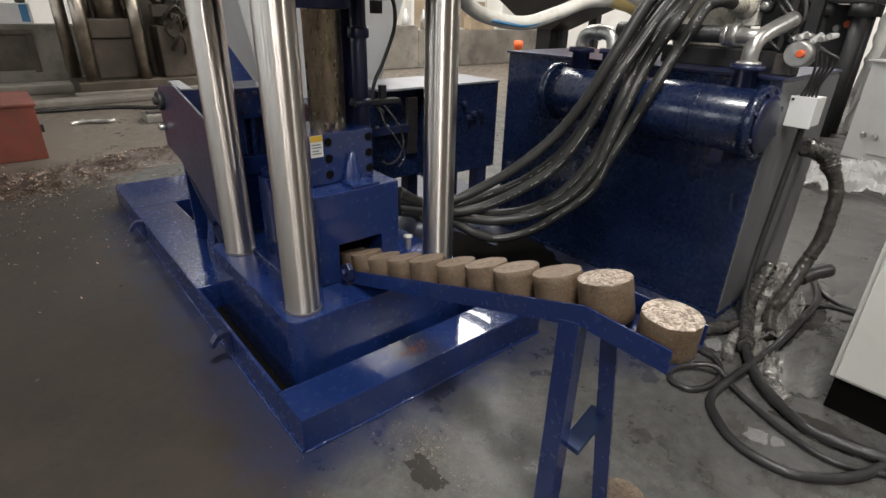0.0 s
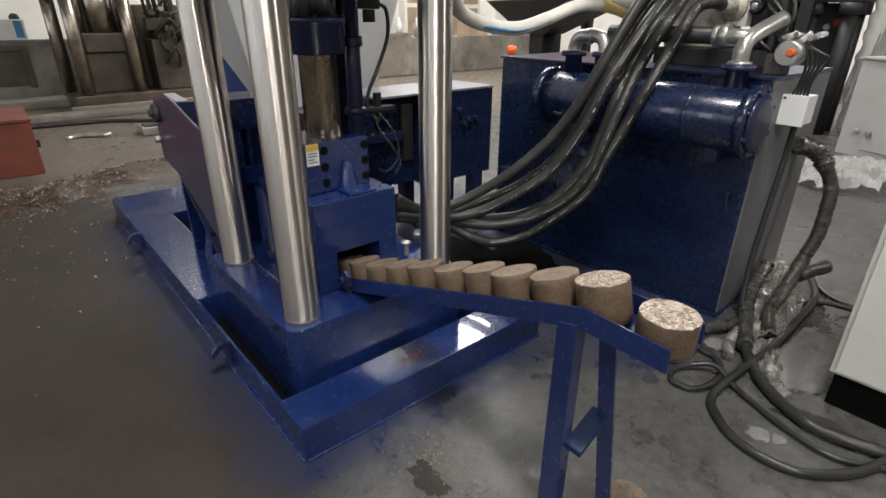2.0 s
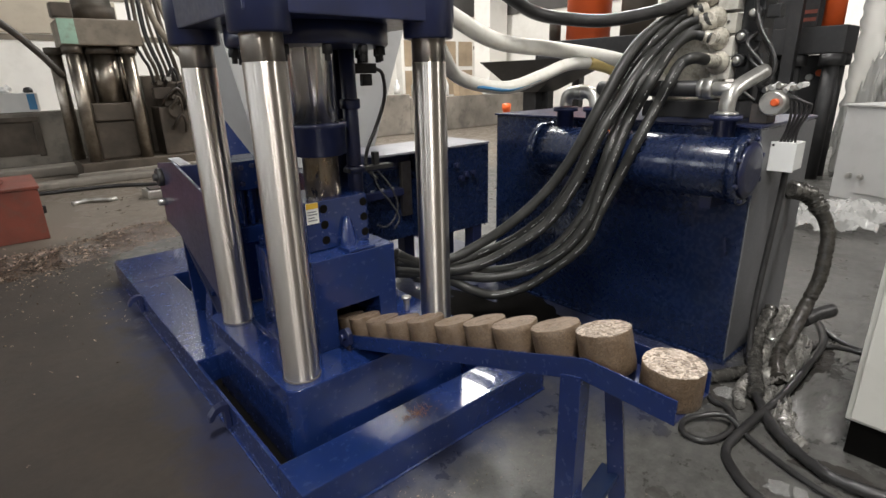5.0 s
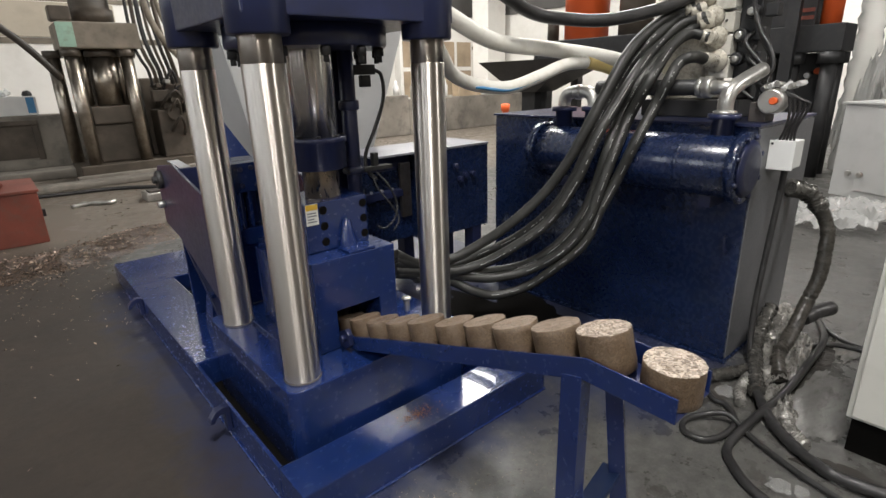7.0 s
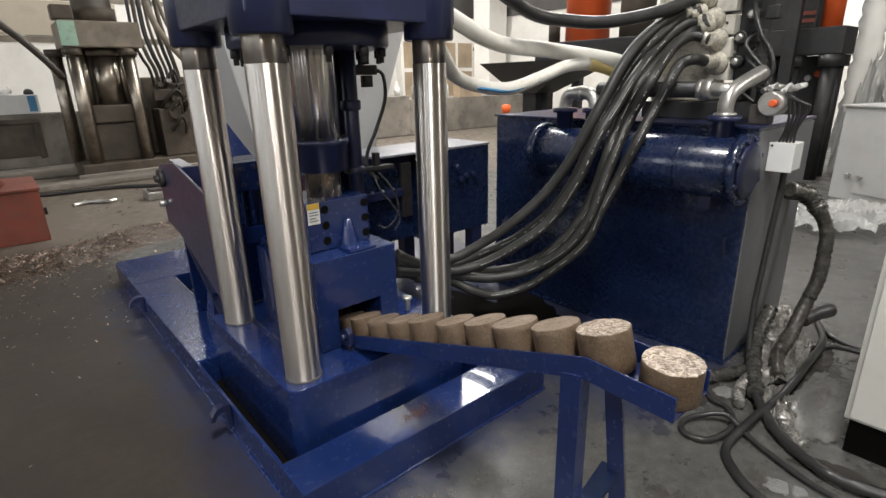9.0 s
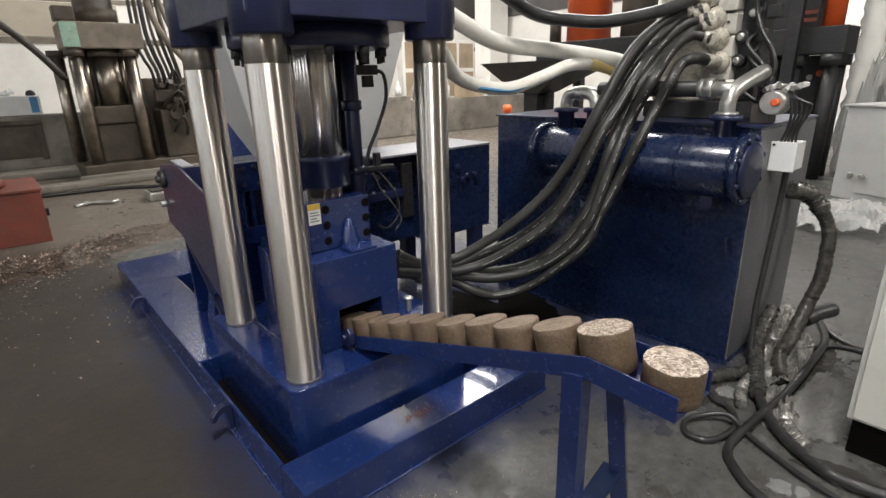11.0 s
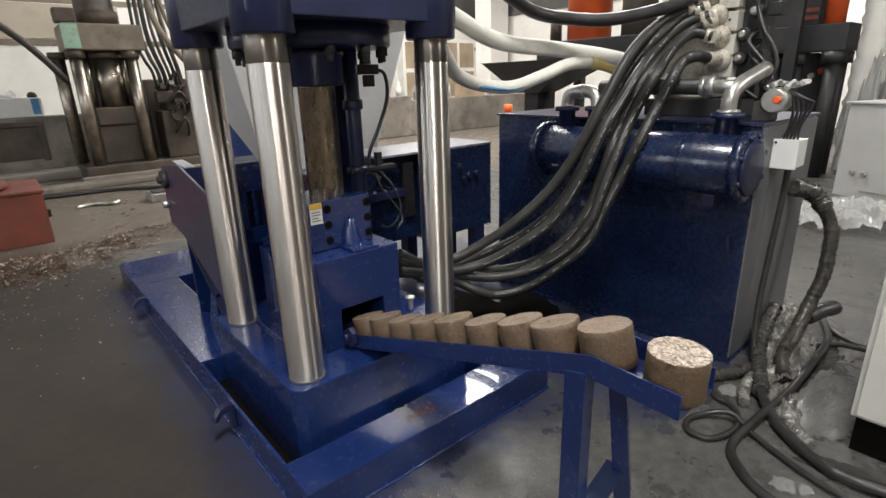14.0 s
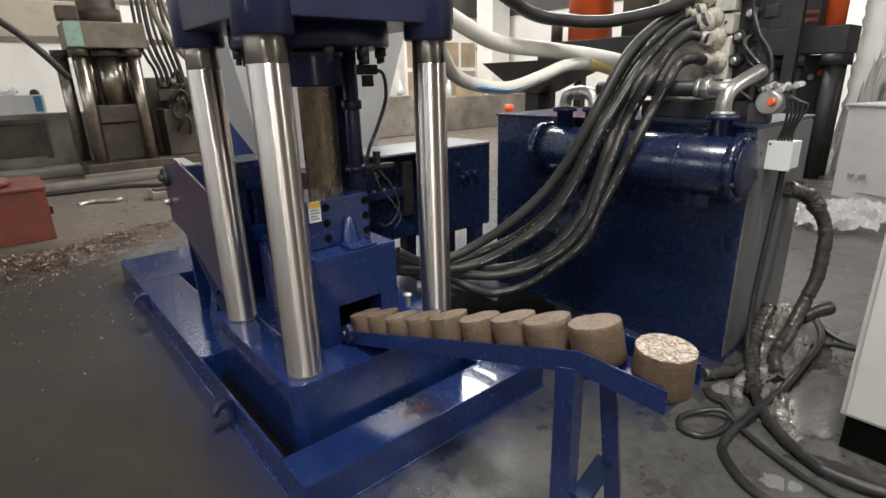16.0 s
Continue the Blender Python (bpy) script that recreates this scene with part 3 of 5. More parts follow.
    for i, (w, z) in enumerate(((0.040, 1.016), (0.044, 1.004), (0.030, 0.990), (0.042, 0.978))):
        part("text_bar", bm_box(0.409, 0.409 + w, 0.5712, 0.5724, z, z + 0.005), LABEL_GREY, st)
    # cheeks and gussets on the column side of the die block
    part("side_gusset", bm_prism([(0.56, 0.414), (1.0, 0.414), (1.0, 0.80), (0.90, 0.80)], "x", 0.318, 0.343, 0.003), BLUE, p)
    part("side_gusset", bm_prism([(0.56, 0.414), (1.0, 0.414), (1.0, 0.80), (0.90, 0.80)], "x", 0.767, 0.79, 0.003), BLUE, p)
    part("foot_strip", bm_box(0.245, 0.317, 0.50, 1.0, 0.412, 0.428, 0.004), BLUE, p)
    # cast guide body behind the die, with lightening pockets
    cast = part("guide_casting", bm_join(bm_box(0.27, 0.50, 1.225, 1.40, 0.415, 1.19, 0.006), bm_box(0.28, 0.50, 1.13, 1.223, 1.045, 1.19, 0.006), bm_box(0.28, 0.50, 1.13, 1.223, 0.77, 0.86, 0.006), bm_box(0.335, 0.35, 1.15, 1.223, 0.861, 1.044, 0.003),
                                         bm_box(0.375, 0.392, 1.15, 1.223, 0.861, 1.044, 0.003), bm_box(0.44, 0.50, 1.15, 1.223, 0.861, 1.044, 0.003)), BLUE, p)
    for x, z in ((0.345, 1.16), (0.40, 1.165), (0.455, 1.16), (0.345, 1.08), (0.42, 1.075)):
        part("bolt", bm_turned([(0.011, 0.0), (0.012, -0.010), (0.008, -0.013)], (x, 1.13, z), "y", 12), BLUE_DARK, cast)
    # guide post beside the ram, with its limit switch
    part("guide_post", bm_join(bm_rod((0.752, 0.73, 0.84), (0.752, 0.73, 1.70), 0.036, 24), bm_box(0.700, 0.775, 0.790, 0.806, 0.84, 1.70, 0.003), bm_turned([(0.044, 1.43), (0.048, 1.435), (0.048, 1.47), (0.044, 1.475)], (0.752, 0.73, 0), segments=24), bm_turned([(0.034, 1.13), (0.05, 1.135), (0.05, 1.16), (0.034, 1.17)], (0.752, 0.73, 0), segments=24)), BLUE_DARK, p)
    sw = part("limit_switch", bm_join(bm_box(0.77, 0.90, 0.71, 0.75, 1.585, 1.63, 0.004), bm_box(0.825, 0.875, 0.715, 0.745, 1.53, 1.583, 0.003), bm_box(0.83, 0.86, 0.715, 0.745, 1.632, 1.69, 0.003)), BLACK, p, "black limit switch")
    part("switch_cable", bm_tube([(0.90, 0.73, 1.61), (0.945, 0.73, 1.58), (0.955, 0.74, 1.47), (0.90, 0.75, 1.33), (0.84, 0.75, 1.22), (0.83, 0.74, 1.14), (0.86, 0.70, 1.09)], 0.009, 10, 8), RUBBER, sw)
    part("switch_bracket", bm_join(bm_box(0.70, 0.96, 0.70, 0.75, 1.135, 1.155, 0.003), bm_box(0.855, 0.885, 0.71, 0.74, 1.156, 1.22, 0.003)), BLACK, p)
    part("switch_cable", bm_tube([(0.86, 0.70, 1.13), (0.90, 0.66, 1.06), (0.93, 0.64, 0.97), (0.90, 0.62, 0.90), (0.84, 0.62, 0.86), (0.79, 0.62, 0.88)], 0.0045, 8, 8), RUBBER, p)
    part("switch_cable", bm_tube([(0.83, 0.70, 1.13), (0.84, 0.66, 1.05), (0.88, 0.63, 0.98), (0.91, 0.60, 0.90), (0.86, 0.58, 0.85)], 0.004, 8, 8), RUBBER, p)
    part("eye_bolt", bm_join(bm_rod((0.90, 0.36 + 0.2, 0.41), (0.90, 0.56, 0.47), 0.016, 12), bm_turned([(0.012, 0.0), (0.026, 0.004), (0.026, 0.014), (0.012, 0.018)], (0.90, 0.56, 0.47), segments=16)), GALV, p)
    return p


press()


def ram():
    r = thing("press_ram", "oily steel press ram with dark blue flange and chromed rod", "press ram", at=(CX, CY, 1.55))
    # built with the flange's top at z = 1.55
    part("upper_rod", bm_turned([(0.098, 1.548), (0.098, 2.25)], (CX, CY, 0), segments=56), ROD_BRIGHT, r, "mirror-bright chromed piston rod")
    fl = part("clamp_flange", bm_turned([(0.105, 1.405), (0.122, 1.412), (0.122, 1.523), (0.130, 1.525), (0.131, 1.546), (0.127, 1.549)], (CX, CY, 0), segments=56), BLUE_DARK, r)
    for k in range(8):
        a = radians(22 + 45 * k)
        part("bolt", bm_hex((CX + 0.114 * math.cos(a), CY + 0.114 * math.sin(a), 1.549), 0.011, 0.01), BLACK, fl)
    part("punch", bm_turned([(0.079, 0.62), (0.080, 0.63), (0.080, 1.40), (0.083, 1.404)], (CX, CY, 0), segments=48), ROD_OILY, r, "oil-stained steel punch")
    return r


RAM = ram()


def feeder():
    f = thing("feed_trough", "blue sheet-steel feeding trough with a pale lid, behind the press", "feeder", at=(1.0, 1.5, 0.163))
    # inclined side towards the open floor
    part("side_panel", bm_prism([(2.16, 1.05), (2.11, 1.10), (1.76, 1.14), (1.26, 1.03), (1.26, 0.44), (1.60, 0.575), (1.89, 0.69), (2.15, 0.73)], "x", 0.19, 0.205, 0.004), TROUGH, f, "blue side panel with a painted violet sheen")
    part("inner_sheet", bm_prism([(1.95, 1.142), (1.70, 1.125), (1.70, 1.118), (1.95, 1.135)], "x", 0.215, 0.275), LID, f, "bare pale sheet inside the trough")
    part("end_panel", bm_box(0.206, 0.75, 2.125, 2.14, 0.72, 1.06, 0.003), BLUE_DARK, f)
    part("rear_panel", bm_prism([(2.12, 1.05), (2.12, 0.80), (1.30, 0.20), (1.26, 0.62)], "x", 0.75, 0.77, 0.003), BLUE_DARK, f)
    part("trough_bottom", bm_prism([(2.12, 0.82), (2.12, 0.80), (1.30, 0.21), (1.28, 0.23)], "x", 0.206, 0.748), BLUE_DARK, f)
    part("bearing", bm_join(bm_turned([(0.05, -0.03), (0.055, -0.025), (0.055, 0.0)], (0.19, 2.06, 1.02), "x", 24), bm_turned([(0.022, -0.05), (0.022, 0.0)], (0.19, 2.06, 1.02), "x", 16)), BLACK, f)
    part("bolt", bm_turned([(0.02, -0.04), (0.022, -0.02), (0.022, 0.0)], (0.19, 2.10, 0.86), "x", 14), GALV, f)
    part("leg", bm_box(0.21, 0.33, 1.92, 1.94, 0.163, 0.72, 0.004), BLUE, f)
    part("leg", bm_prism([(1.60, 0.163), (1.74, 0.163), (1.60, 0.42), (1.50, 0.42)], "x", 0.21, 0.26, 0.004), BLUE, f)
    # cross box under the hopper, running out past the tank
    part("cross_box", bm_box(1.10, 1.818, 1.69, 2.56, 0.38, 0.925, 0.004), BLUE_SHADED, f)
    bx = part("drive_box", bm_box(1.82, 2.52, 1.56, 2.04, 0.37, 1.040, 0.005), BLUE_SHADED, f)
    part("lid", bm_box(1.41, 2.525, 1.555, 2.05, 1.042, 1.058, 0.003), LID, f, "pale grey sheet-metal lid")
    part("lid_riser", bm_box(1.415, 1.816, 1.70, 2.04, 0.926, 1.041, 0.003), BLUE_DARK, f)
    part("sight_plate", bm_box(1.70, 1.79, 1.655, 1.688, 0.56, 0.97, 0.003), STEEL_DULL, f)
    fs = part("flange_strip", bm_box(1.10, 1.69, 1.62, 1.688, 0.735, 0.785, 0.003), BLUE_DARK, f)
    for k in range(6):
        part("bolt", bm_hex((1.16 + 0.09 * k, 1.65, 0.785), 0.014, 0.016), GALV, fs)
    for x, z in ((2.15, 0.905), (2.25, 0.825), (2.33, 0.825), (2.20, 0.80)):
        part("bolt", bm_turned([(0.02, 0.0), (0.023, -0.025), (0.018, -0.038)], (x, 1.56, z), "y", 14), BLUE_DARK, bx)
    for x, y in ((1.95, 1.62), (2.40, 1.62), (2.40, 1.98), (1.95, 1.98)):
        part("leg", bm_box(x - 0.05, x + 0.05, y - 0.05, y + 0.05, 0.02, 0.37, 0.003), BLUE_DARK, f)
    part("base_plate", bm_box(1.80, 2.75, 1.50, 2.62, 0.0, 0.02, 0.003), BLUE_DARK, f)
    part("pipe", bm_rod((2.60, 1.87, 0.02), (2.60, 1.87, 1.0), 0.035, 18), GALV, f)
    return f


feeder()


def hopper():
    h = thing("hopper", "tall funnel hopper of plain grey sheet metal behind the press", "hopper", at=(1.4, 2.5, 0.926))
    z0, z1 = 0.93, 2.9
    lo = [(0.92, 2.26), (1.83, 2.26), (1.83, 2.56), (0.92, 2.56)]
    hi = [(0.54, 2.26), (2.59, 2.26), (2.59, 3.6), (0.54, 3.6)]
    for i in range(4):
        j = (i + 1) % 4
        bm = bmesh.new()
        q = [Vector((*lo[i], z0)), Vector((*lo[j], z0)), Vector((*hi[j], z1)), Vector((*hi[i], z1))]
        n = (q[1] - q[0]).cross(q[2] - q[0]).normalized() * 0.006
        a = [bm.verts.new(v) for v in q]
        b = [bm.verts.new(v + n) for v in q]
        bm.faces.new(a), bm.faces.new(b)
        for k in range(4):
            bm.faces.new((a[k], a[(k + 1) % 4], b[(k + 1) % 4], b[k]))
        bmesh.ops.recalc_face_normals(bm, faces=list(bm.faces))
        part("panel", bm, GREY, h)
    part("support_plate", bm_prism([(0.56, 1.49), (0.90, 0.93), (0.90, 0.30), (0.54, 0.30)], "y", 2.20, 2.23, 0.003), BLUE, h, "blue support plate")
    part("support_foot", bm_box(0.54, 0.90, 2.19, 2.40, 0.017, 0.30, 0.004), BLUE, h)
    return h


hopper()

# ---------- delivery chute and briquettes ----------
UP = radians(18.2)
RAD = 0.0718
CHUTE_X = 0.555
CREST_Y, CREST_Z = -0.80, 0.816     # where the trough passes over its crest


def trough(y):
    """Height of the trough's floor."""
    return CREST_Z - (y - CREST_Y) * math.tan(UP) if y > CREST_Y else CREST_Z + (y - CREST_Y) * 0.02


def on_chute(y):
    """Pose of a briquette whose foot stands at y on the trough; over the crest it tips forward."""
    if y > -0.67:
        tilt = 18.8
    elif y > -0.82:
        tilt = 18.8 - (-0.67 - y) / 0.15 * 4.3
    else:
        tilt = max(-1.5, 14.5 - (-0.82 - y) / 0.15 * 16.0)
    return pose(CHUTE_X, y, trough(y), -tilt)


def chute():
    c = thing("delivery_chute", "narrow blue steel delivery chute on legs, rising from the press outlet", "chute", at=(CHUTE_X, -0.8, 0))
    pts = [(y, trough(y)) for y in (0.40, CREST_Y + 0.03, CREST_Y, CREST_Y - 0.03, -1.042)]
    w, t = 0.083, 0.006

    def strip(x0, x1, below, above):
        out = [(y, z + above) for y, z in pts] + [(y, z - below) for y, z in reversed(pts)]
        return bm_prism(out, "x", x0, x1, 0.0015)
    part("trough_floor", strip(CHUTE_X - w, CHUTE_X + w, 0.007, -0.001), BLUE_DARK, c)
    part("side_rail", strip(CHUTE_X - w - t, CHUTE_X - w, 0.008, 0.057), BLUE, c)
    part("side_rail", strip(CHUTE_X + w, CHUTE_X + w + t, 0.008, 0.057), BLUE, c)
    y = -0.764
    part("leg", bm_prism([(y - 0.032, 0.816), (y + 0.032, 0.800), (y + 0.032, 0.004), (y - 0.032, 0.004)], "x", CHUTE_X - w - 0.010, CHUTE_X - w + 0.036, 0.002), BLUE, c)
    bm = bm_box(-0.018, 0.018, -0.024, 0.024, 0, 0.812, 0.002)
    top, foot = Vector((0.630, -0.785, 0.812)), Vector((0.664, -0.862, 0.004))
    bmesh.ops.transform(bm, matrix=Matrix.Translation(foot) @ (top - foot).to_track_quat("Z", "Y").to_matrix().to_4x4(), verts=bm.verts)
    part("leg", bm, BLUE, c)
    part("cross_bar", bm_prism([(CHUTE_X - w + 0.034, 0.352), (CHUTE_X + w + 0.002, 0.418), (CHUTE_X + w + 0.002, 0.438), (CHUTE_X - w + 0.034, 0.372)], "y", -0.835, -0.775, 0.002), MATT_BLUE, c)
    part("hinge_bracket", bm_join(bm_prism([(0.47, 0.425), (0.40, 0.425), (0.37, 0.45), (0.37, 0.50), (0.40, 0.52), (0.47, 0.48)], "x", CHUTE_X - w - 0.03, CHUTE_X - w - 0.008, 0.003), bm_turned([(0.016, -0.02), (0.016, 0.0)], (CHUTE_X - w - 0.03, 0.41, 0.475), "x", 14)), BLUE_DARK, c)
    return c


chute()


def briquette_mesh(height, seed, top):
    """A pressed puck: crisp wall, crumbly rim and uneven faces."""
    rnd = random.Random(seed)
    bm = bmesh.new()
    seg = 44
    prof = [(0.0, 0.0), (0.35, 0.0), (0.7, 0.0), (0.94, 0.0), (1.0, 0.03)] + [(1.0, k) for k in (0.2, 0.4, 0.6, 0.8)] + [(1.0, 0.985), (0.982, 1.0), (0.85, 1.0), (0.7, 1.0), (0.52, 1.0), (0.34, 1.0), (0.16, 1.0)]
    rings = []
    for r, h in prof[1:]:
        ring = []
        for i in range(seg):
            a = 2 * math.pi * i / seg
            rough = 0.0006 if 0.05 < h < 0.9 else 0.0016
            rr = RAD * r + rnd.uniform(-1, 0.3) * rough - (rnd.random() < 0.05 and h > 0.98 and r > 0.9) * 0.003
            ring.append(bm.verts.new((rr * math.cos(a), rr * math.sin(a), h * height + (rnd.uniform(-0.0009, 0.0006) if h > 0.99 else 0))))
        rings.append(ring)
    for n_, (a, b) in enumerate(zip(rings, rings[1:])):
        for i in range(seg):
            j = (i + 1) % seg
            f = bm.faces.new((a[i], a[j], b[j], b[i]))
            f.material_index = 1 if prof[n_ + 1][1] > 0.96 or prof[n_ + 2][1] >= 0.99 else 0
            f.smooth = f.material_index == 0
    bm.faces.new(list(reversed(rings[0])))
    c = bm.faces.new(rings[-1])
    c.material_index = 1
    me = bpy.data.meshes.new("briquette")
    bm.to_mesh(me)
    bm.free()
    me.materials.append(BRIQ_SIDE)
    me.materials.append(top)
    return me


def briquettes():
    out = []
    heights = (0.119, 0.120, 0.111, 0.113, 0.118, 0.113, 0.118, 0.114, 0.112, 0.114, 0.095)
    for k in range(-1, 10):
        ob = tagged(new("briquette", briquette_mesh(heights[k + 1], 20 + k, BRIQ_TOP if k > 7 else BRIQ_TOP_DULL)), "round briquette of pressed brown metal turnings" + (", top brightened by flakes and painted lamplight" if k > 7 else ", smooth brown top"), "briquette", "briquettes on the chute")
        out.append((k, ob))
    return out


BRIQUETTES = briquettes()
spare = tagged(new("briquette", briquette_mesh(0.1, 77, BRIQ_TOP_DULL)), "round metal-turnings briquette lying on the floor by the chute leg", "briquette")
spare.matrix_basis = pose(0.71, -0.905, 0.0, 0, 0, 30)

# ---------- oil tank and its pipework ----------
TX = 2.28


def oil_tank():
    t = thing("oil_tank", "large rectangular blue hydraulic oil tank beside the press", "tank", at=(2.8, 0.36, 0))
    part("skid", bm_box(TX - 0.022, 3.14, -0.53, 1.26, 0.001, 0.018, 0.003), BLUE_SHADED, t)
    b = part("body", bm_box(TX, 3.12, -0.512, 1.24, 0.019, 1.29, 0.008), BLUE_SHADED, t)
    part("top_flange", bm_box(TX - 0.012, 3.132, -0.522, 1.252, 1.290, 1.304, 0.003), BLUE_DARK, t)
    part("side_panel", bm_box(2.288, 3.112, -0.5205, -0.5125, 0.02, 1.28, 0.003), SIDE_GREY, t, "grey side panel of the tank")
    part("door_handle", bm_tube([(TX, -0.44, 0.72), (TX - 0.03, -0.44, 0.72), (TX - 0.03, -0.45, 0.64), (TX, -0.45, 0.64)], 0.007, 8, 6), BLUE_DARK, b)
    return t


oil_tank()


def cooler():
    x, z = 2.16, 1.105
    c = thing("oil_cooler", "horizontal blue oil cooler with bolted end flanges on the tank", "heat exchanger", at=(x, 0.1, z))
    s = part("shell", bm_turned([(0.142, -0.50), (0.150, -0.49), (0.150, 0.68), (0.142, 0.69)], (x, 0, z), "y", 56), BLUE_SHADED, c)
    for y in (-0.53, 0.66):
        part("end_flange", bm_turned([(0.158, y), (0.172, y + 0.006), (0.172, y + 0.045), (0.158, y + 0.05)], (x, 0, z), "y", 56), BLUE_SHADED, c)
    part("band", bm_turned([(0.150, -0.25), (0.1535, -0.245), (0.1535, -0.232), (0.150, -0.228)], (x, 0, z), "y", 56), BLUE_SHADED, c)
    part("end_cover", bm_turned([(0.10, -0.552), (0.13, -0.545), (0.14, -0.531)], (x, 0, z), "y", 48), BLUE_DARK, c)
    for k in range(8):
        a = radians(22 + 45 * k)
        part("bolt", bm_hex((x + 0.155 * math.cos(a), -0.543, z + 0.155 * math.sin(a)), 0.012, 0.02, "y"), BLUE_DARK, c)
    part("bracket", bm_box(x - 0.05, 2.278, -0.40, -0.34, 0.90, 0.96, 0.003), BLUE_DARK, c)
    part("bracket", bm_box(x - 0.05, 2.278, 0.45, 0.51, 0.90, 0.96, 0.003), BLUE_DARK, c)
    part("port", bm_turned([(0.05, 1.25), (0.05, 1.33), (0.075, 1.33), (0.075, 1.355)], (x + 0.03, -0.38, 0), segments=24), BLUE_DARK, c)
    part("port", bm_turned([(0.05, 1.24), (0.05, 1.345), (0.075, 1.345), (0.075, 1.37)], (x + 0.03, 0.57, 0), segments=24), BLUE_DARK, c)
    part("port", bm_turned([(0.05, 1.24), (0.05, 1.35), (0.07, 1.35), (0.07, 1.375)], (x + 0.03, 0.36, 0), segments=24), BLUE_DARK, c)
    return c


cooler()


def pipework():
    p = thing("return_pipe", "bare galvanised return pipe with elbow and union on the tank", "pipe", at=(2.2, -0.2, 1.355))
    x = 2.19
    el = part("elbow", bm_tube([(x, -0.38, 1.355), (x, -0.38, 1.42), (x + 0.03, -0.385, 1.465), (x + 0.10, -0.40, 1.50), (x + 0.26, -0.43, 1.555)], 0.037, 16, 8), GALV, p)
    part("weld_ring", bm_turned([(0.038, 1.352), (0.055, 1.356), (0.052, 1.368), (0.038, 1.372)], (x, -0.38, 0), segments=24), GALV, el)
    part("branch", bm_rod((x + 0.02, -0.385, 1.475), (x + 0.02, -0.29, 1.478), 0.033, 20), GALV, p)
    part("union", bm_join(bm_turned([(0.050, -0.30), (0.053, -0.296), (0.053, -0.262), (0.050, -0.258)], (x + 0.02, 0, 1.478), "y", 8), bm_turned([(0.046, -0.254), (0.049, -0.25), (0.049, -0.232), (0.046, -0.228)], (x + 0.02, 0, 1.478), "y", 8)), GALV, p)
    part("pipe_run", bm_rod((x + 0.02, -0.23, 1.478), (x + 0.02, 0.35, 1.478), 0.04, 20), BLACK, p)
    q = thing("inlet_pipe", "galvanised double elbow pipe on the oil cooler", "pipe", at=(x, 0.5, 1.355))
    part("bend", bm_tube([(x, 0.57, 1.375), (x, 0.57, 1.40), (x, 0.553, 1.438), (x, 0.51, 1.457), (x, 0.42, 1.457), (x, 0.377, 1.438), (x, 0.36, 1.40), (x, 0.36, 1.365)], 0.038, 16, 8), GALV, q)
    part("union", bm_turned([(0.041, 0.445), (0.044, 0.45), (0.044, 0.485), (0.041, 0.49)], (x, 0, 1.457), "y", 8), GALV, q)


pipework()


def valve_stand():
    v = thing("valve_manifold", "oily steel valve manifold block with hose fittings above the tank", "manifold", at=(2.75, 0.05, 1.304))
    part("body", bm_box(2.60, 2.84, -0.098, 0.24, 1.40, 2.5, 0.02, 3), MANIFOLD, v, "oil-stained pale steel block")
    part("foot", bm_box(2.55, 2.85, -0.30, 0.26, 1.305, 1.40, 0.006), BLACK, v)
    for i in range(7):
        z = 1.515 + i * 0.118
        pl = part("plate", bm_box(2.598 - 0.008 * (i % 2), 2.82, -0.205, -0.100, z, z + 0.102, 0.006), PLATE_PAINT, v, "pale painted valve plate")
        part("screw", bm_turned([(0.008, -0.003), (0.010, 0.0)], (2.594, -0.13, z + 0.06), "x", 12), IRON, pl)
        part("screw", bm_turned([(0.006, -0.003), (0.008, 0.0)], (2.594, -0.165, z + 0.06), "x", 12), IRON, pl)
    for y, z in ((-0.137, 1.606), (-0.121, 1.727), (-0.091, 1.833), (-0.045, 1.95)):
        part("fitting", bm_join(bm_turned([(0.030, -0.10), (0.034, -0.095), (0.036, -0.05), (0.046, -0.04), (0.060, -0.02), (0.064, 0.0)], (2.60, y, z), "x", 24), bm_turned([(0.038, -0.085), (0.041, -0.080), (0.041, -0.062), (0.038, -0.058)], (2.60, y, z), "x", 6)), MANIFOLD, v, "pale oily hose fitting")
    vb = thing("solenoid_valves", "black solenoid valves with round coil nuts and looped wiring", "valve", at=(2.75, -0.3, 1.4))
    part("body", bm_box(2.66, 2.82, -0.315, -0.208, 1.402, 2.4, 0.008), BLACK, vb)
    for i, (y, z) in enumerate(((-0.228, 1.612), (-0.235, 1.733), (-0.28, 1.845), (-0.24, 1.96))):
        cl = part("coil", bm_turned([(0.034, 0.0), (0.036, -0.04), (0.030, -0.05)], (2.66, y, z), "x", 24), BLACK, vb)
        part("coil_cap", bm_turned([(0.010, -0.018), (0.020, -0.014), (0.021, 0.0)], (2.61, y, z), "x", 16), GALV, cl, "bright steel cap")
        part("plug", bm_box(2.63, 2.70, y - 0.12, y - 0.055, z - 0.03, z + 0.035, 0.008), BLACK, vb)
    for i in range(6):
        z = 1.86 - 0.075 * i
        s = 0.03 * math.sin(i * 2.1)
        part("wire", bm_tube([(2.63, -0.28 - 0.01 * i, z + 0.04), (2.58, -0.31 - s, z - 0.02), (2.55, -0.36 - 0.02 * i, z - 0.12 + s), (2.53, -0.42 - s, z - 0.20), (2.52, -0.45 + 0.01 * i, 1.56 - 0.02 * i), (2.50, -0.40, 1.48), (2.48, -0.47, 1.45)], 0.011, 8, 8), RUBBER, vb)


valve_stand()


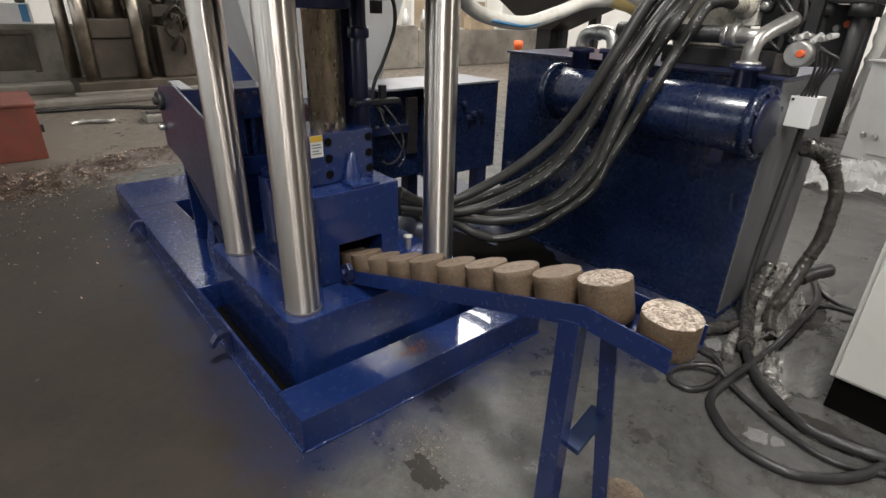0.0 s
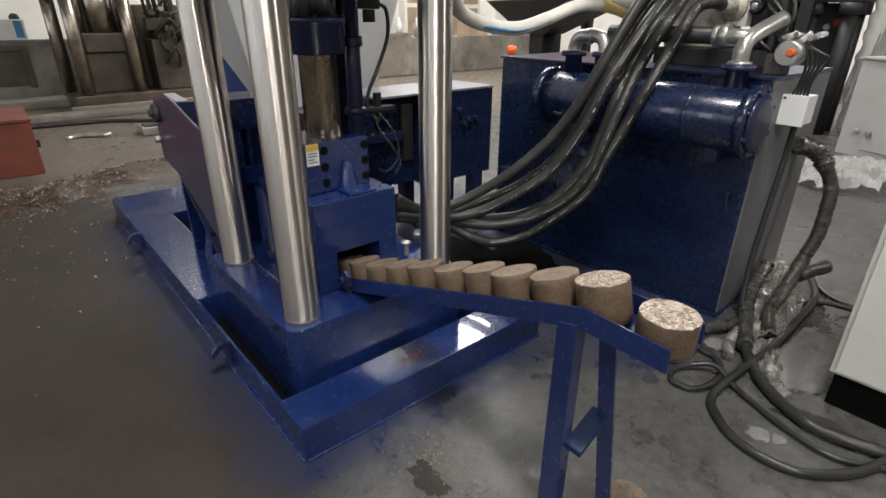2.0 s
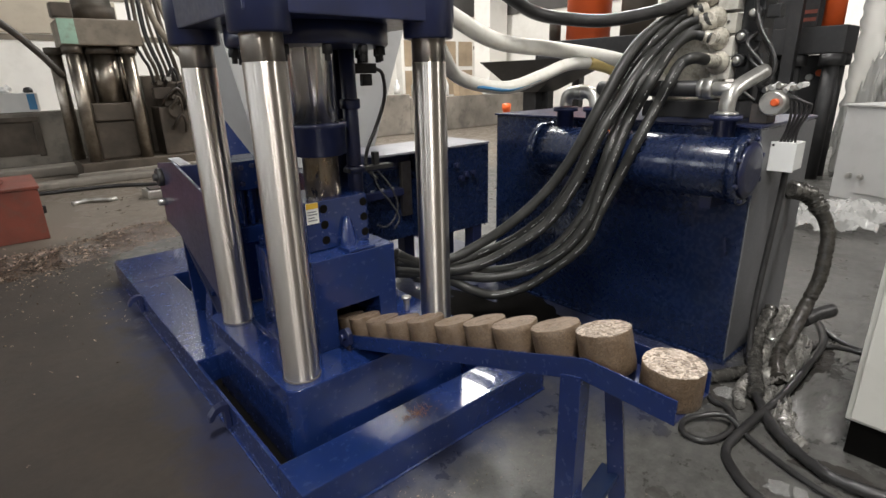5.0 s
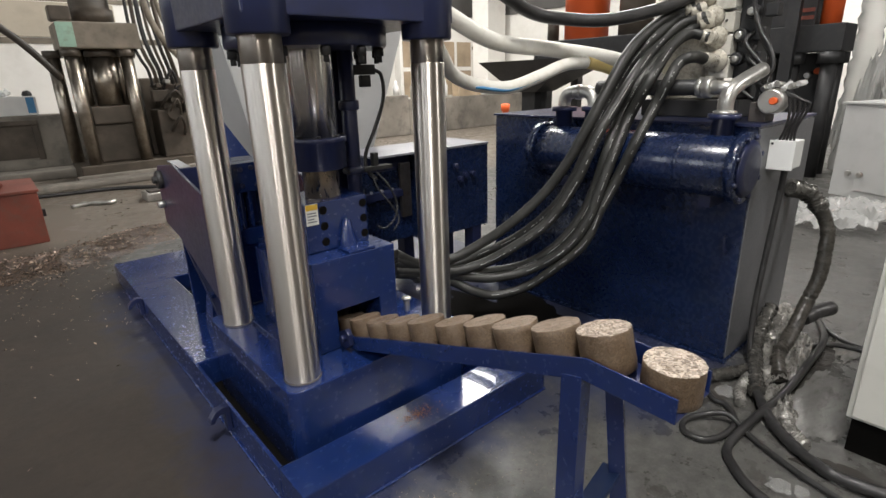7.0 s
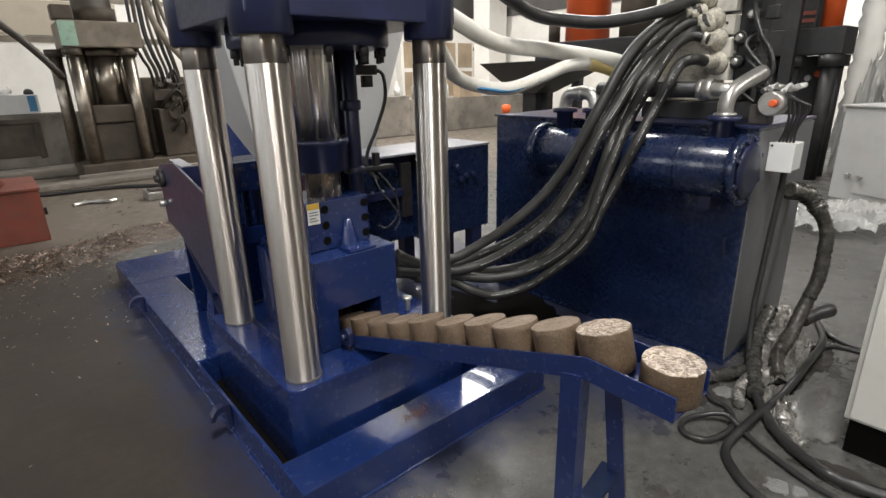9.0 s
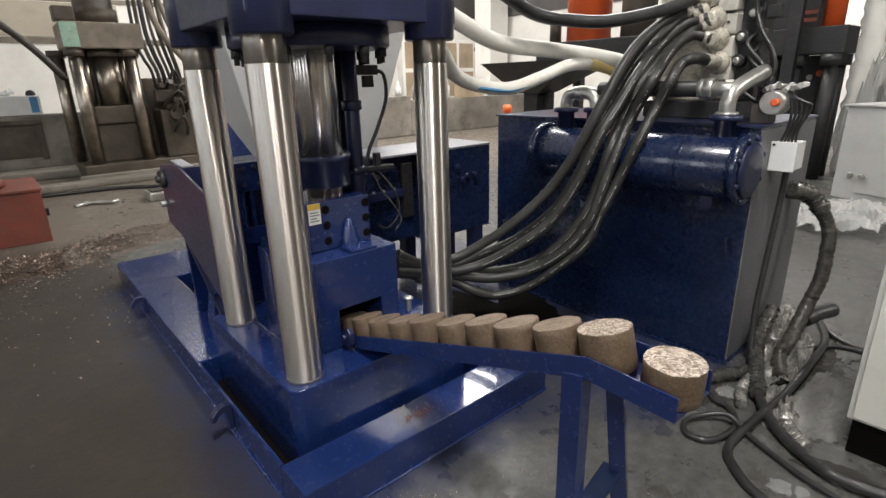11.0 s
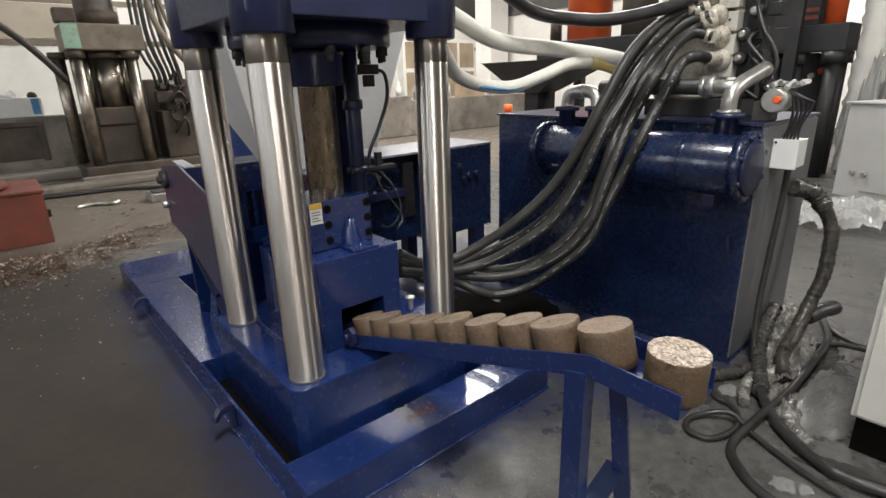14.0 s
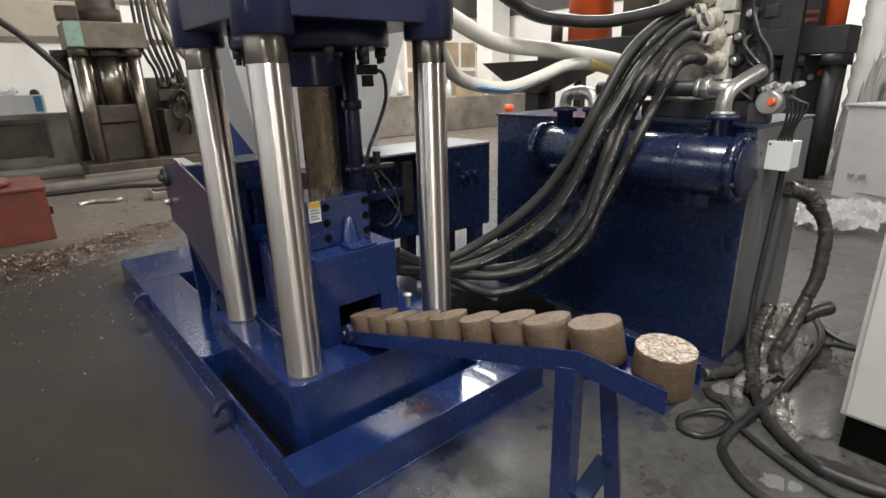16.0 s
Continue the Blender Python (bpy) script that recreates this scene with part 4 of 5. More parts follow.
def hydraulic_hose(pts, printed, seed):
    h = thing("hydraulic_hose", "thick black rubber hydraulic hose sagging from the manifold", "hose", "hydraulic hoses", pts[0])
    hose = part("hose", bm_tube(pts, 0.029, 16, 10), HOSE_BLACK, h)
    if printed:
        line = smooth_line(pts, 16)
        rnd = random.Random(seed)
        k = 30
        while k < len(line) - 45:
            a, b2 = line[k], line[k].lerp(line[k + 1], rnd.uniform(0.4, 0.9))
            t = (b2 - a).normalized()
            o = Vector((-0.62, -0.75, -0.05 + 0.1 * seed))
            o = (o - t * t.dot(o)).normalized() * 0.0287
            part("print_dash", bm_rod(a + o, b2 + o, 0.0023, 5), INK, hose)
            k += 1 + (rnd.random() < 0.22) * rnd.randint(1, 5)
    part("ferrule", bm_rod(Vector(pts[0]) + Vector((0.03, -0.01, 0)), Vector(pts[0]).lerp(Vector(pts[1]), 0.45), 0.036, 14), MANIFOLD, h)


def hydraulic_hoses():
    """Rubber hoses from the manifold, arching over, sagging past the tank front and in under the press."""
    hydraulic_hose([(2.496, -0.031, 1.889), (2.419, 0.068, 1.850), (2.239, 0.108, 1.750), (2.085, 0.123, 1.628), (1.967, 0.146, 1.460), (1.895, 0.181, 1.318), (1.840, 0.257, 1.123), (1.766, 0.365, 0.929), (1.625, 0.492, 0.751), (1.496, 0.618, 0.625), (1.335, 0.716, 0.543), (1.148, 0.774, 0.555), (1.007, 0.791, 0.640)], False, 1)
    hydraulic_hose([(2.511, -0.091, 1.833), (2.465, 0.013, 1.807), (2.338, 0.075, 1.704), (2.125, 0.073, 1.555), (2.001, 0.107, 1.387), (1.897, 0.141, 1.232), (1.835, 0.208, 1.004), (1.752, 0.327, 0.763), (1.605, 0.471, 0.605), (1.476, 0.599, 0.508), (1.331, 0.689, 0.480), (1.168, 0.775, 0.522), (1.007, 0.795, 0.596)], True, 2)
    hydraulic_hose([(2.513, -0.105, 1.815), (2.475, -0.010, 1.759), (2.288, 0.020, 1.643), (2.118, 0.054, 1.498), (2.098, 0.128, 1.336), (1.980, 0.117, 1.165), (1.955, 0.163, 0.960), (1.907, 0.215, 0.780), (1.837, 0.324, 0.602), (1.740, 0.476, 0.471), (1.587, 0.614, 0.431), (1.366, 0.703, 0.452), (1.007, 0.801, 0.544)], True, 3)
    hydraulic_hose([(2.513, -0.121, 1.729), (2.485, -0.028, 1.752), (2.368, 0.014, 1.684), (2.116, -0.021, 1.525), (2.099, 0.071, 1.335), (1.981, 0.075, 1.159), (1.912, 0.100, 0.975), (1.856, 0.135, 0.782), (1.788, 0.242, 0.601), (1.688, 0.410, 0.465), (1.517, 0.546, 0.425), (1.366, 0.703, 0.438), (1.007, 0.803, 0.523)], True, 4)
    hydraulic_hose([(2.513, -0.137, 1.608), (2.264, -0.163, 1.626), (2.206, -0.118, 1.598), (2.119, -0.112, 1.510), (2.117, -0.059, 1.393), (2.005, -0.028, 1.212), (1.986, 0.044, 1.027), (1.916, 0.100, 0.838), (1.856, 0.148, 0.654), (1.777, 0.273, 0.499), (1.698, 0.415, 0.363), (1.554, 0.534, 0.308), (1.439, 0.621, 0.342), (1.345, 0.717, 0.403), (1.124, 0.776, 0.470)], True, 5)
    hydraulic_hose([(2.506, -0.058, 1.881), (2.446, 0.044, 1.831), (2.286, 0.091, 1.722), (2.194, 0.153, 1.591), (2.063, 0.176, 1.424), (1.980, 0.210, 1.272), (1.934, 0.259, 1.060), (1.867, 0.359, 0.840), (1.750, 0.512, 0.655), (1.596, 0.661, 0.542), (1.415, 0.793, 0.466), (1.148, 0.775, 0.541), (1.007, 0.793, 0.620)], True, 6)


hydraulic_hoses()


def overhead_hoses():
    solid("suction_hose", bm_tube([(1.02, 0.60, 1.98), (1.14, 0.58, 1.90), (1.3, 0.585, 1.829), (1.6, 0.585, 1.732), (2.0, 0.522, 1.696), (2.3, 0.323, 1.636), (2.5, 0.20, 1.55), (2.58, 0.12, 1.46)], 0.043, 18, 10), HOSE_WHITE, "thick milky white plastic hose sagging behind the press", "hose")
    b = thing("clear_hose", "milky plastic hose with a blue stripe and yellowed end", "hose", at=(1.6, 0.5, 1.5))
    pts = [(1.0, 0.44, 1.78), (1.1, 0.45, 1.645), (1.22, 0.52, 1.575), (1.4, 0.553, 1.523), (1.6, 0.505, 1.502), (1.8, 0.47, 1.55), (2.0, 0.439, 1.611), (2.15, 0.40, 1.622), (2.3, 0.34, 1.585), (2.42, 0.28, 1.50)]
    hb = part("hose", bm_tube(pts[:8], 0.034, 16, 8), HOSE_WHITE, b)
    part("hose_end", bm_tube(pts[7:], 0.034, 16, 8), HOSE_YELLOW, b, "yellowed hose end")
    o = Vector((-0.016, -0.022, -0.012))
    part("stripe", bm_tube([Vector(p) + o for p in pts[3:6]], 0.009, 8, 8), HOSE_BLUE, hb)
    solid("overhead_hose", bm_tube([(1.30, 0.60, 2.15), (1.45, 0.54, 2.02), (1.6, 0.488, 1.925), (1.75, 0.47, 1.87), (1.9, 0.41, 1.845), (2.1, 0.232, 1.831), (2.4, 0.018, 1.907), (2.6, -0.1, 2.05)], 0.034, 16, 10), RUBBER, "thick black rubber hose hanging overhead", "hose")


overhead_hoses()


def junction_box():
    j = thing("junction_box", "small white plastic junction box on the tank corner", "junction box", at=(2.4, -0.6, 1.1))
    part("body", bm_box(2.44, 2.58, -0.632, -0.5225, 1.075, 1.212, 0.004), WHITE, j)
    part("cover", bm_box(2.427, 2.439, -0.638, -0.522, 1.07, 1.217, 0.003), WHITE, j)
    part("screw", bm_turned([(0.006, -0.004), (0.007, 0.0)], (2.427, -0.535, 1.20), "x", 10), BLACK, j)
    part("cable", bm_tube([(2.50, -0.59, 1.08), (2.50, -0.585, 0.9), (2.47, -0.58, 0.6), (2.42, -0.585, 0.3), (2.36, -0.62, 0.06), (2.28, -0.68, 0.024)], 0.016, 10, 8), RUBBER, j, "black supply cable")
    g = thing("pressure_switch", "film-wrapped pressure switch with red cap and bundled wires", "pressure switch", at=(2.42, -0.52, 1.304))
    part("mount", bm_box(2.38, 2.50, -0.50, -0.42, 1.306, 1.40, 0.004), IRON, g)
    part("housing", bm_turned([(0.052, -0.045), (0.060, -0.03), (0.060, 0.05), (0.052, 0.06)], (2.40, -0.515, 1.405), "x", 28), GALV, g)
    part("cap", bm_turned([(0.014, -0.055), (0.018, -0.05), (0.018, -0.03)], (2.382, -0.535, 1.41), "x", 14), ORANGE, g, "red cap")
    for i in range(6):
        part("terminal", bm_rod((2.40, -0.46 - 0.03 * i, 1.462 + 0.012 * (i % 3)), (2.45, -0.475 - 0.03 * i, 1.48 + 0.012 * (i % 2)), 0.014, 10), FILM if i % 2 else GALV, g)
    for i in range(5):
        part("wire", bm_tube([(2.42, -0.52, 1.45), (2.42, -0.565 - 0.018 * i, 1.45 - 0.01 * i), (2.43, -0.585 - 0.020 * i, 1.36 + 0.006 * i), (2.45, -0.575 - 0.012 * i, 1.28), (2.47, -0.55 - 0.016 * i, 1.21)], 0.0065, 8, 8), RUBBER, g)


junction_box()

# ---------- near electrical cabinet, cables, wrapping ----------


def near_cabinet():
    c = thing("control_cabinet", "tall cream-grey steel control cabinet on a black plinth", "cabinet", at=(2.4, -1.6, 0))
    part("plinth", bm_box(1.92, 2.66, -2.08, -1.16, 0.0, 0.18, 0.003), DEEP_BLACK, c, "black plinth")
    part("body", bm_box(1.872, 2.70, -2.15, -1.145, 0.182, 1.75, 0.006), CREAM, c)
    part("door", bm_box(1.854, 1.870, -2.13, -1.165, 0.20, 1.73, 0.004), CREAM, c)


near_cabinet()


def floor_cables():
    g = 0.018
    spec = [
        ([(3.45, -0.56, g), (3.25, -0.70, g), (2.90, -0.83, g + 0.02), (2.495, -0.86, g + 0.03), (2.089, -0.866, g + 0.03), (1.80, -0.84, g + 0.02), (1.553, -0.83, g), (1.43, -0.91, g), (1.36, -1.01, g), (1.345, -1.12, g), (1.38, -1.24, g), (1.51, -1.356, g), (1.70, -1.43, g), (1.93, -1.47, g)], 0.019),
        ([(1.90, -0.60, g), (1.862, -0.64, g), (1.85, -0.71, g), (1.76, -0.78, g), (1.64, -0.79, g), (1.53, -0.745, g), (1.52, -0.66, g), (1.594, -0.622, g), (1.68, -0.66, g + 0.01), (1.74, -0.75, g + 0.03), (1.70, -0.86, g), (1.63, -1.0, g), (1.575, -1.142, g), (1.555, -1.289, g), (1.64, -1.44, g), (1.75, -1.6, g)], 0.013),
        ([(3.40, -0.60, g), (3.15, -0.76, g), (3.0, -0.90, g), (2.96, -1.05, g), (2.99, -1.3, g)], 0.016),
        ([(2.75, -0.78, g), (2.88, -0.86, g), (2.93, -0.96, g), (2.95, -1.2, g)], 0.016),
    ]
    for pts, r in spec:
        solid("power_cable", bm_tube(pts, r, 12, 10), RUBBER, "black rubber power cable lying in loops on the floor", "cable", "cables on the floor")
    solid("lagged_pipe", bm_tube([(2.78, -0.570, 0.20), (2.66, -0.575, 0.14), (2.50, -0.60, 0.09), (2.34, -0.65, 0.075), (2.15, -0.72, 0.065), (2.02, -0.775, 0.05)], 0.036, 18, 16, 0.12, 8), COOL_GREY_FOAM, "pipe wrapped in crumpled foil and dirty film", "pipe")
    solid("drain_hose", bm_tube([(2.04, -0.77, 0.04), (1.90, -0.86, 0.034), (1.79, -0.96, 0.032), (1.69, -1.10, 0.032), (1.66, -1.225, 0.032), (1.72, -1.42, 0.032), (1.85, -1.6, 0.032)], 0.024, 14, 9, 0.12, 12), RUBBER, "thick dark drain hose along the wet floor", "hose")
    solid("lagged_pipe", bm_tube([(2.87, -0.56, 0.885), (2.91, -0.61, 0.865), (2.94, -0.68, 0.78), (2.94, -0.73, 0.67), (2.91, -0.745, 0.53), (2.87, -0.75, 0.41), (2.82, -0.73, 0.28), (2.72, -0.72, 0.16), (2.60, -0.72, 0.09), (2.45, -0.73, 0.06), (2.25, -0.80, 0.05)], 0.037, 16, 14, 0.07, 9), TAPE, "flexible pipe bound in dark tape hanging to the floor", "pipe")
    crumpled = bm_tube([(2.80, -0.545, 0.915), (2.86, -0.565, 0.905), (2.92, -0.62, 0.87), (2.945, -0.675, 0.79)], 0.046, 16, 16, 0.16, 31)
    solid("pipe_wrap", crumpled, COOL_GREY_FOAM, "torn bright foil round the top of the taped pipe", "foil")
    solid("pipe_stub", bm_tube([(2.80, -0.73, 0.17), (2.88, -0.77, 0.20), (2.98, -0.82, 0.21)], 0.042, 14, 6, 0.08, 5), RUBBER, "short dark capped pipe stub beside the tank", "pipe")
    solid("drain_pipe", bm_tube([(2.009, -0.537, 0.037), (2.12, -0.60, 0.037), (2.236, -0.66, 0.037)], 0.033, 12, 6, 0.08, 6), COOL_GREY_FOAM, "short drain pipe at the foot of the tank", "pipe")


floor_cables()


def crumpled_film(name, at, size, seed, label, material=None, turn=0.0):
    """A heap of thin crumpled film: a folded sheet with sharp random creases."""
    rnd = random.Random(seed)
    bm = bmesh.new()
    large = max(size) > 0.5
    n_ = 40 if large else 16
    f1, f2 = (3.4, 9.0) if large else (4.0, 7.0)
    grid = [[None] * n_ for _ in range(n_)]
    for i in range(n_):
        for j in range(n_):
            u, v = i / (n_ - 1) - 0.5, j / (n_ - 1) - 0.5
            dome = max(0.0, 1 - 1.9 * math.hypot(u, v))
            fold = 1 - 2.2 * abs(noise.noise(Vector((u * f1 + seed, v * f1 * 1.6, 0.3 * seed))))
            crease = 1 - 2.4 * abs(noise.noise(Vector((u * f2, v * f2 + seed, 2.0))))
            h = size[2] * (dome ** 0.6 * max(0.0, 0.35 + 0.5 * fold) + 0.22 * max(0.0, crease))
            du, dv = noise.noise(Vector((u * 5, v * 5, seed + 9.0))), noise.noise(Vector((u * 5, v * 5, seed + 19.0)))
            grid[i][j] = bm.verts.new((size[0] * (u + 0.06 * du), size[1] * (v + 0.06 * dv), 0.004 + h))
    for i in range(n_ - 1):
        for j in range(n_ - 1):
            if math.hypot(i - n_ / 2, j - n_ / 2) < n_ * (0.40 + 0.22 * noise.noise(Vector((i * 3.2 / n_, j * 3.2 / n_, seed)))):
                bm.faces.new((grid[i][j], grid[i + 1][j], grid[i + 1][j + 1], grid[i][j + 1]))
    bm.faces.index_update()
    bmesh.ops.delete(bm, geom=[v for v in bm.verts if not v.link_faces], context="VERTS")
    for f in bm.faces:
        f.smooth = (f.index * 7 + seed) % 5 == 0
    ob = solid(name, bm, material or (FILM if large else FILM_THIN), label, "foil" if material else "plastic film")
    ob.location = at
    ob.rotation_euler = (0, 0, radians(turn))
    return ob


crumpled_film("plastic_film", (6.15, -0.22, 0), (1.75, 1.25, 0.24), 3, "heap of crumpled clear plastic film on the floor")


def foil_wrap(points, r, seed):
    """A torn wrapping of foil round a hose on the floor, in sharp facets."""
    bm = bm_tube(points, r, 18, 34, 0.26, seed)
    for f in bm.faces:
        f.smooth = False
    low = min(v.co.z for v in bm.verts)
    bmesh.ops.translate(bm, vec=(0, 0, 0.003 - low), verts=bm.verts)
    solid("foil_wrapping", bm, FOIL, "torn crumpled foil wrapping on the wet floor", "foil")


foil_wrap([(3.22, -0.54, 0.05), (2.98, -0.51, 0.06), (2.78, -0.57, 0.05), (2.62, -0.66, 0.05)], 0.030, 41)
crumpled_film("foil_sheet", (2.52, -0.745, 0.0), (0.95, 0.30, 0.10), 51, "crumpled sheet of grey foil on the wet floor", FOIL, 12)
crumpled_film("foil_sheet", (2.02, -0.88, 0.0), (0.52, 0.18, 0.07), 52, "crumpled sheet of grey foil on the wet floor", FOIL, 14)
crumpled_film("foil_sheet", (2.95, -0.60, 0.0), (0.70, 0.20, 0.09), 53, "crumpled sheet of grey foil on the wet floor", FOIL, 4)
foil_wrap([(2.26, -0.70, 0.04), (2.12, -0.70, 0.05), (1.99, -0.71, 0.04), (1.90, -0.75, 0.03)], 0.024, 43)
foil_wrap([(1.93, -0.93, 0.03), (1.83, -0.98, 0.03), (1.76, -1.06, 0.03)], 0.026, 44)


def puddle(x, y, sx, sy, seed, material=None):
    bm = bmesh.new()
    ring = []
    for k in range(64):
        a = 2 * math.pi * k / 64
        r = 0.72 + 0.5 * noise.noise(Vector((math.cos(a) * 1.6, math.sin(a) * 1.6, seed))) + 0.15 * noise.noise(Vector((math.cos(a) * 6, math.sin(a) * 6, seed)))
        ring.append(bm.verts.new((r * sx * math.cos(a), r * sy * math.sin(a), 0.0)))
    bm.faces.new(ring)
    ob = solid("floor_patch", bm, material or WET, "thin patch of oily water, pale sheen or black shade on the concrete", "puddle")
    ob.location = (x, y, 0.002 + 0.0006 * seed)


for q in ((0.31, -0.36, 0.07, 0.13, 1.0), (2.2, -0.93, 0.30, 0.11, 3.0), (2.75, -0.88, 0.40, 0.09, 4.0), (1.72, -1.22, 0.10, 0.22, 5.0), (1.95, -0.62, 0.20, 0.06, 6.0)):
    puddle(*q)
# added black sheet stands in for the shaded void under the hoses
puddle(1.84, 0.66, 0.46, 0.80, 2.5, DEEP_BLACK)
# pale sheets carry the bright reflection on the wet floor
puddle(2.18, -0.99, 0.62, 0.17, 8.0, WET_SHEEN)
puddle(3.1, -0.98, 0.50, 0.13, 9.0, WET_SHEEN)

for fx, fy, fs, sd in ((1.46, -1.06, 0.13, 21), (1.50, -1.12, 0.08, 22), (1.36, -1.14, 0.05, 23), (1.98, -0.66, 0.14, 24), (1.72, -1.34, 0.07, 25)):
    crumpled_film("foil_scrap", (fx, fy, 0), (fs, fs * 0.8, fs * 0.22), sd, "torn scrap of clear film on the wet floor")

# ---------- far side: cabinet, black press with orange cylinder ----------


def far_cabinet():
    c = thing("electrical_cabinet", "cream-grey electrical cabinet with two round locks far across the floor", "cabinet", at=(7.5, 0.30, 0))
    c.rotation_euler = (0, 0, radians(-24))
    part("body", bm_box(7.5, 8.5, -0.85, 0.30, 0.0, 1.12, 0.006), GREY, c)
    part("roof", bm_box(7.47, 8.53, -0.88, 0.33, 1.122, 1.145, 0.004), GREY, c)
    part("door", bm_box(7.482, 7.498, -0.82, 0.00, 0.10, 1.07, 0.004), GREY, c)
    for y in (0.09, -0.05):
        part("lock", bm_turned([(0.03, -0.03), (0.035, -0.02), (0.035, 0.0)], (7.48, y, 0.30), "x", 16), GALV, c)


far_cabinet()


def black_press():
    b = thing("black_press", "tall black-painted press with an orange cylinder across the hall", "press", at=(9.0, 1.1, 0))
    part("head", bm_box(8.5, 9.1, 0.70, 1.80, 1.76, 2.12, 0.015), BLACK, b)
    part("head_cap", bm_box(8.6, 9.7, 1.10, 1.95, 2.122, 3.6, 0.015), BLACK, b)
    part("cylinder", bm_turned([(0.13, 2.121), (0.13, 4.2)], (8.75, 0.95, 0), segments=32), ORANGE, b, "orange hydraulic cylinder")
    part("text_bar", bm_box(8.588, 8.599, 1.12, 1.30, 2.20, 2.25), RED, b, "faded red lettering block")
    part("text_bar", bm_box(8.588, 8.599, 1.12, 1.30, 2.30, 2.35), RED, b, "faded red lettering block")
    for x, y in ((8.62, 0.84), (9.0, 0.86), (8.62, 1.30), (9.0, 1.65)):
        part("column", bm_turned([(0.10, 0.0), (0.10, 1.759)], (x, y, 0), segments=24), BLACK, b)
        part("nut", bm_turned([(0.16, 1.60), (0.16, 1.756)], (x, y, 0), segments=8), BLACK, b)
    part("bed", bm_box(9.15, 9.8, 1.02, 2.1, 0.0, 1.758, 0.02), BLACK, b)
    part("post", bm_box(8.3, 8.42, 1.22, 1.38, 0.0, 4.0, 0.01), BLACK, b)
    for i, (y, z) in enumerate(((1.10, 1.50), (1.42, 1.53), (1.22, 1.44))):
        part("lamp_lens", bm_turned([(0.04, -0.05), (0.05, -0.03), (0.05, 0.0)], (9.15, y, z), "x", 14), ORANGE if i < 2 else GALV, b)


black_press()
solid("machine_body", bm_box(11.0, 11.8, -2.2, 0.72, 0.0, 3.6, 0.02), SIDE_GREY, "dark grey machine housing beyond the wrapped press", "machine")
crumpled_film("plastic_film", (9.4, 0.30, 0.0), (1.1, 1.1, 2.1), 11, "tall machine shrouded in crumpled clear plastic film")
solid("film_shroud", bm_tube([(9.6, 0.66, 0.0), (9.6, 0.68, 1.2), (9.65, 0.65, 2.3), (9.6, 0.68, 3.6)], 0.17, 14, 14, 0.14, 6), FILM, "tall roll shrouded in clear plastic film", "plastic film")

# ---------- background: old press, pit wall, red box, clutter ----------


def pit_wall():
    w = solid("pit_wall", bm_join(bm_box(-6, 8.9, 11.0, 11.4, 0, 1.12, 0.03), bm_box(8.9, 14.9, 11.0, 11.4, 0, 1.0, 0.03)), PITWALL, "low stained concrete wall along the hall", "wall", kind="structure")
    part("duct_opening", bm_box(-1.6, 0.10, 10.985, 10.998, 0.35, 0.95), GRIMY, w)
    part("duct_frame", bm_join(bm_box(-1.7, 0.2, 10.94, 10.984, 0.95, 1.04, 0.01), bm_box(0.10, 0.2, 10.94, 10.984, 0.32, 0.949, 0.01)), GRIMY, w)
    part("seam", bm_box(9.25, 9.33, 10.975, 10.998, 0.0, 1.0, 0.005), GRIMY, w)
    part("ledge_rubble", bm_box(-6, 0.62, 10.3, 10.98, 0.0, 0.16, 0.05), PITWALL, w)


pit_wall()


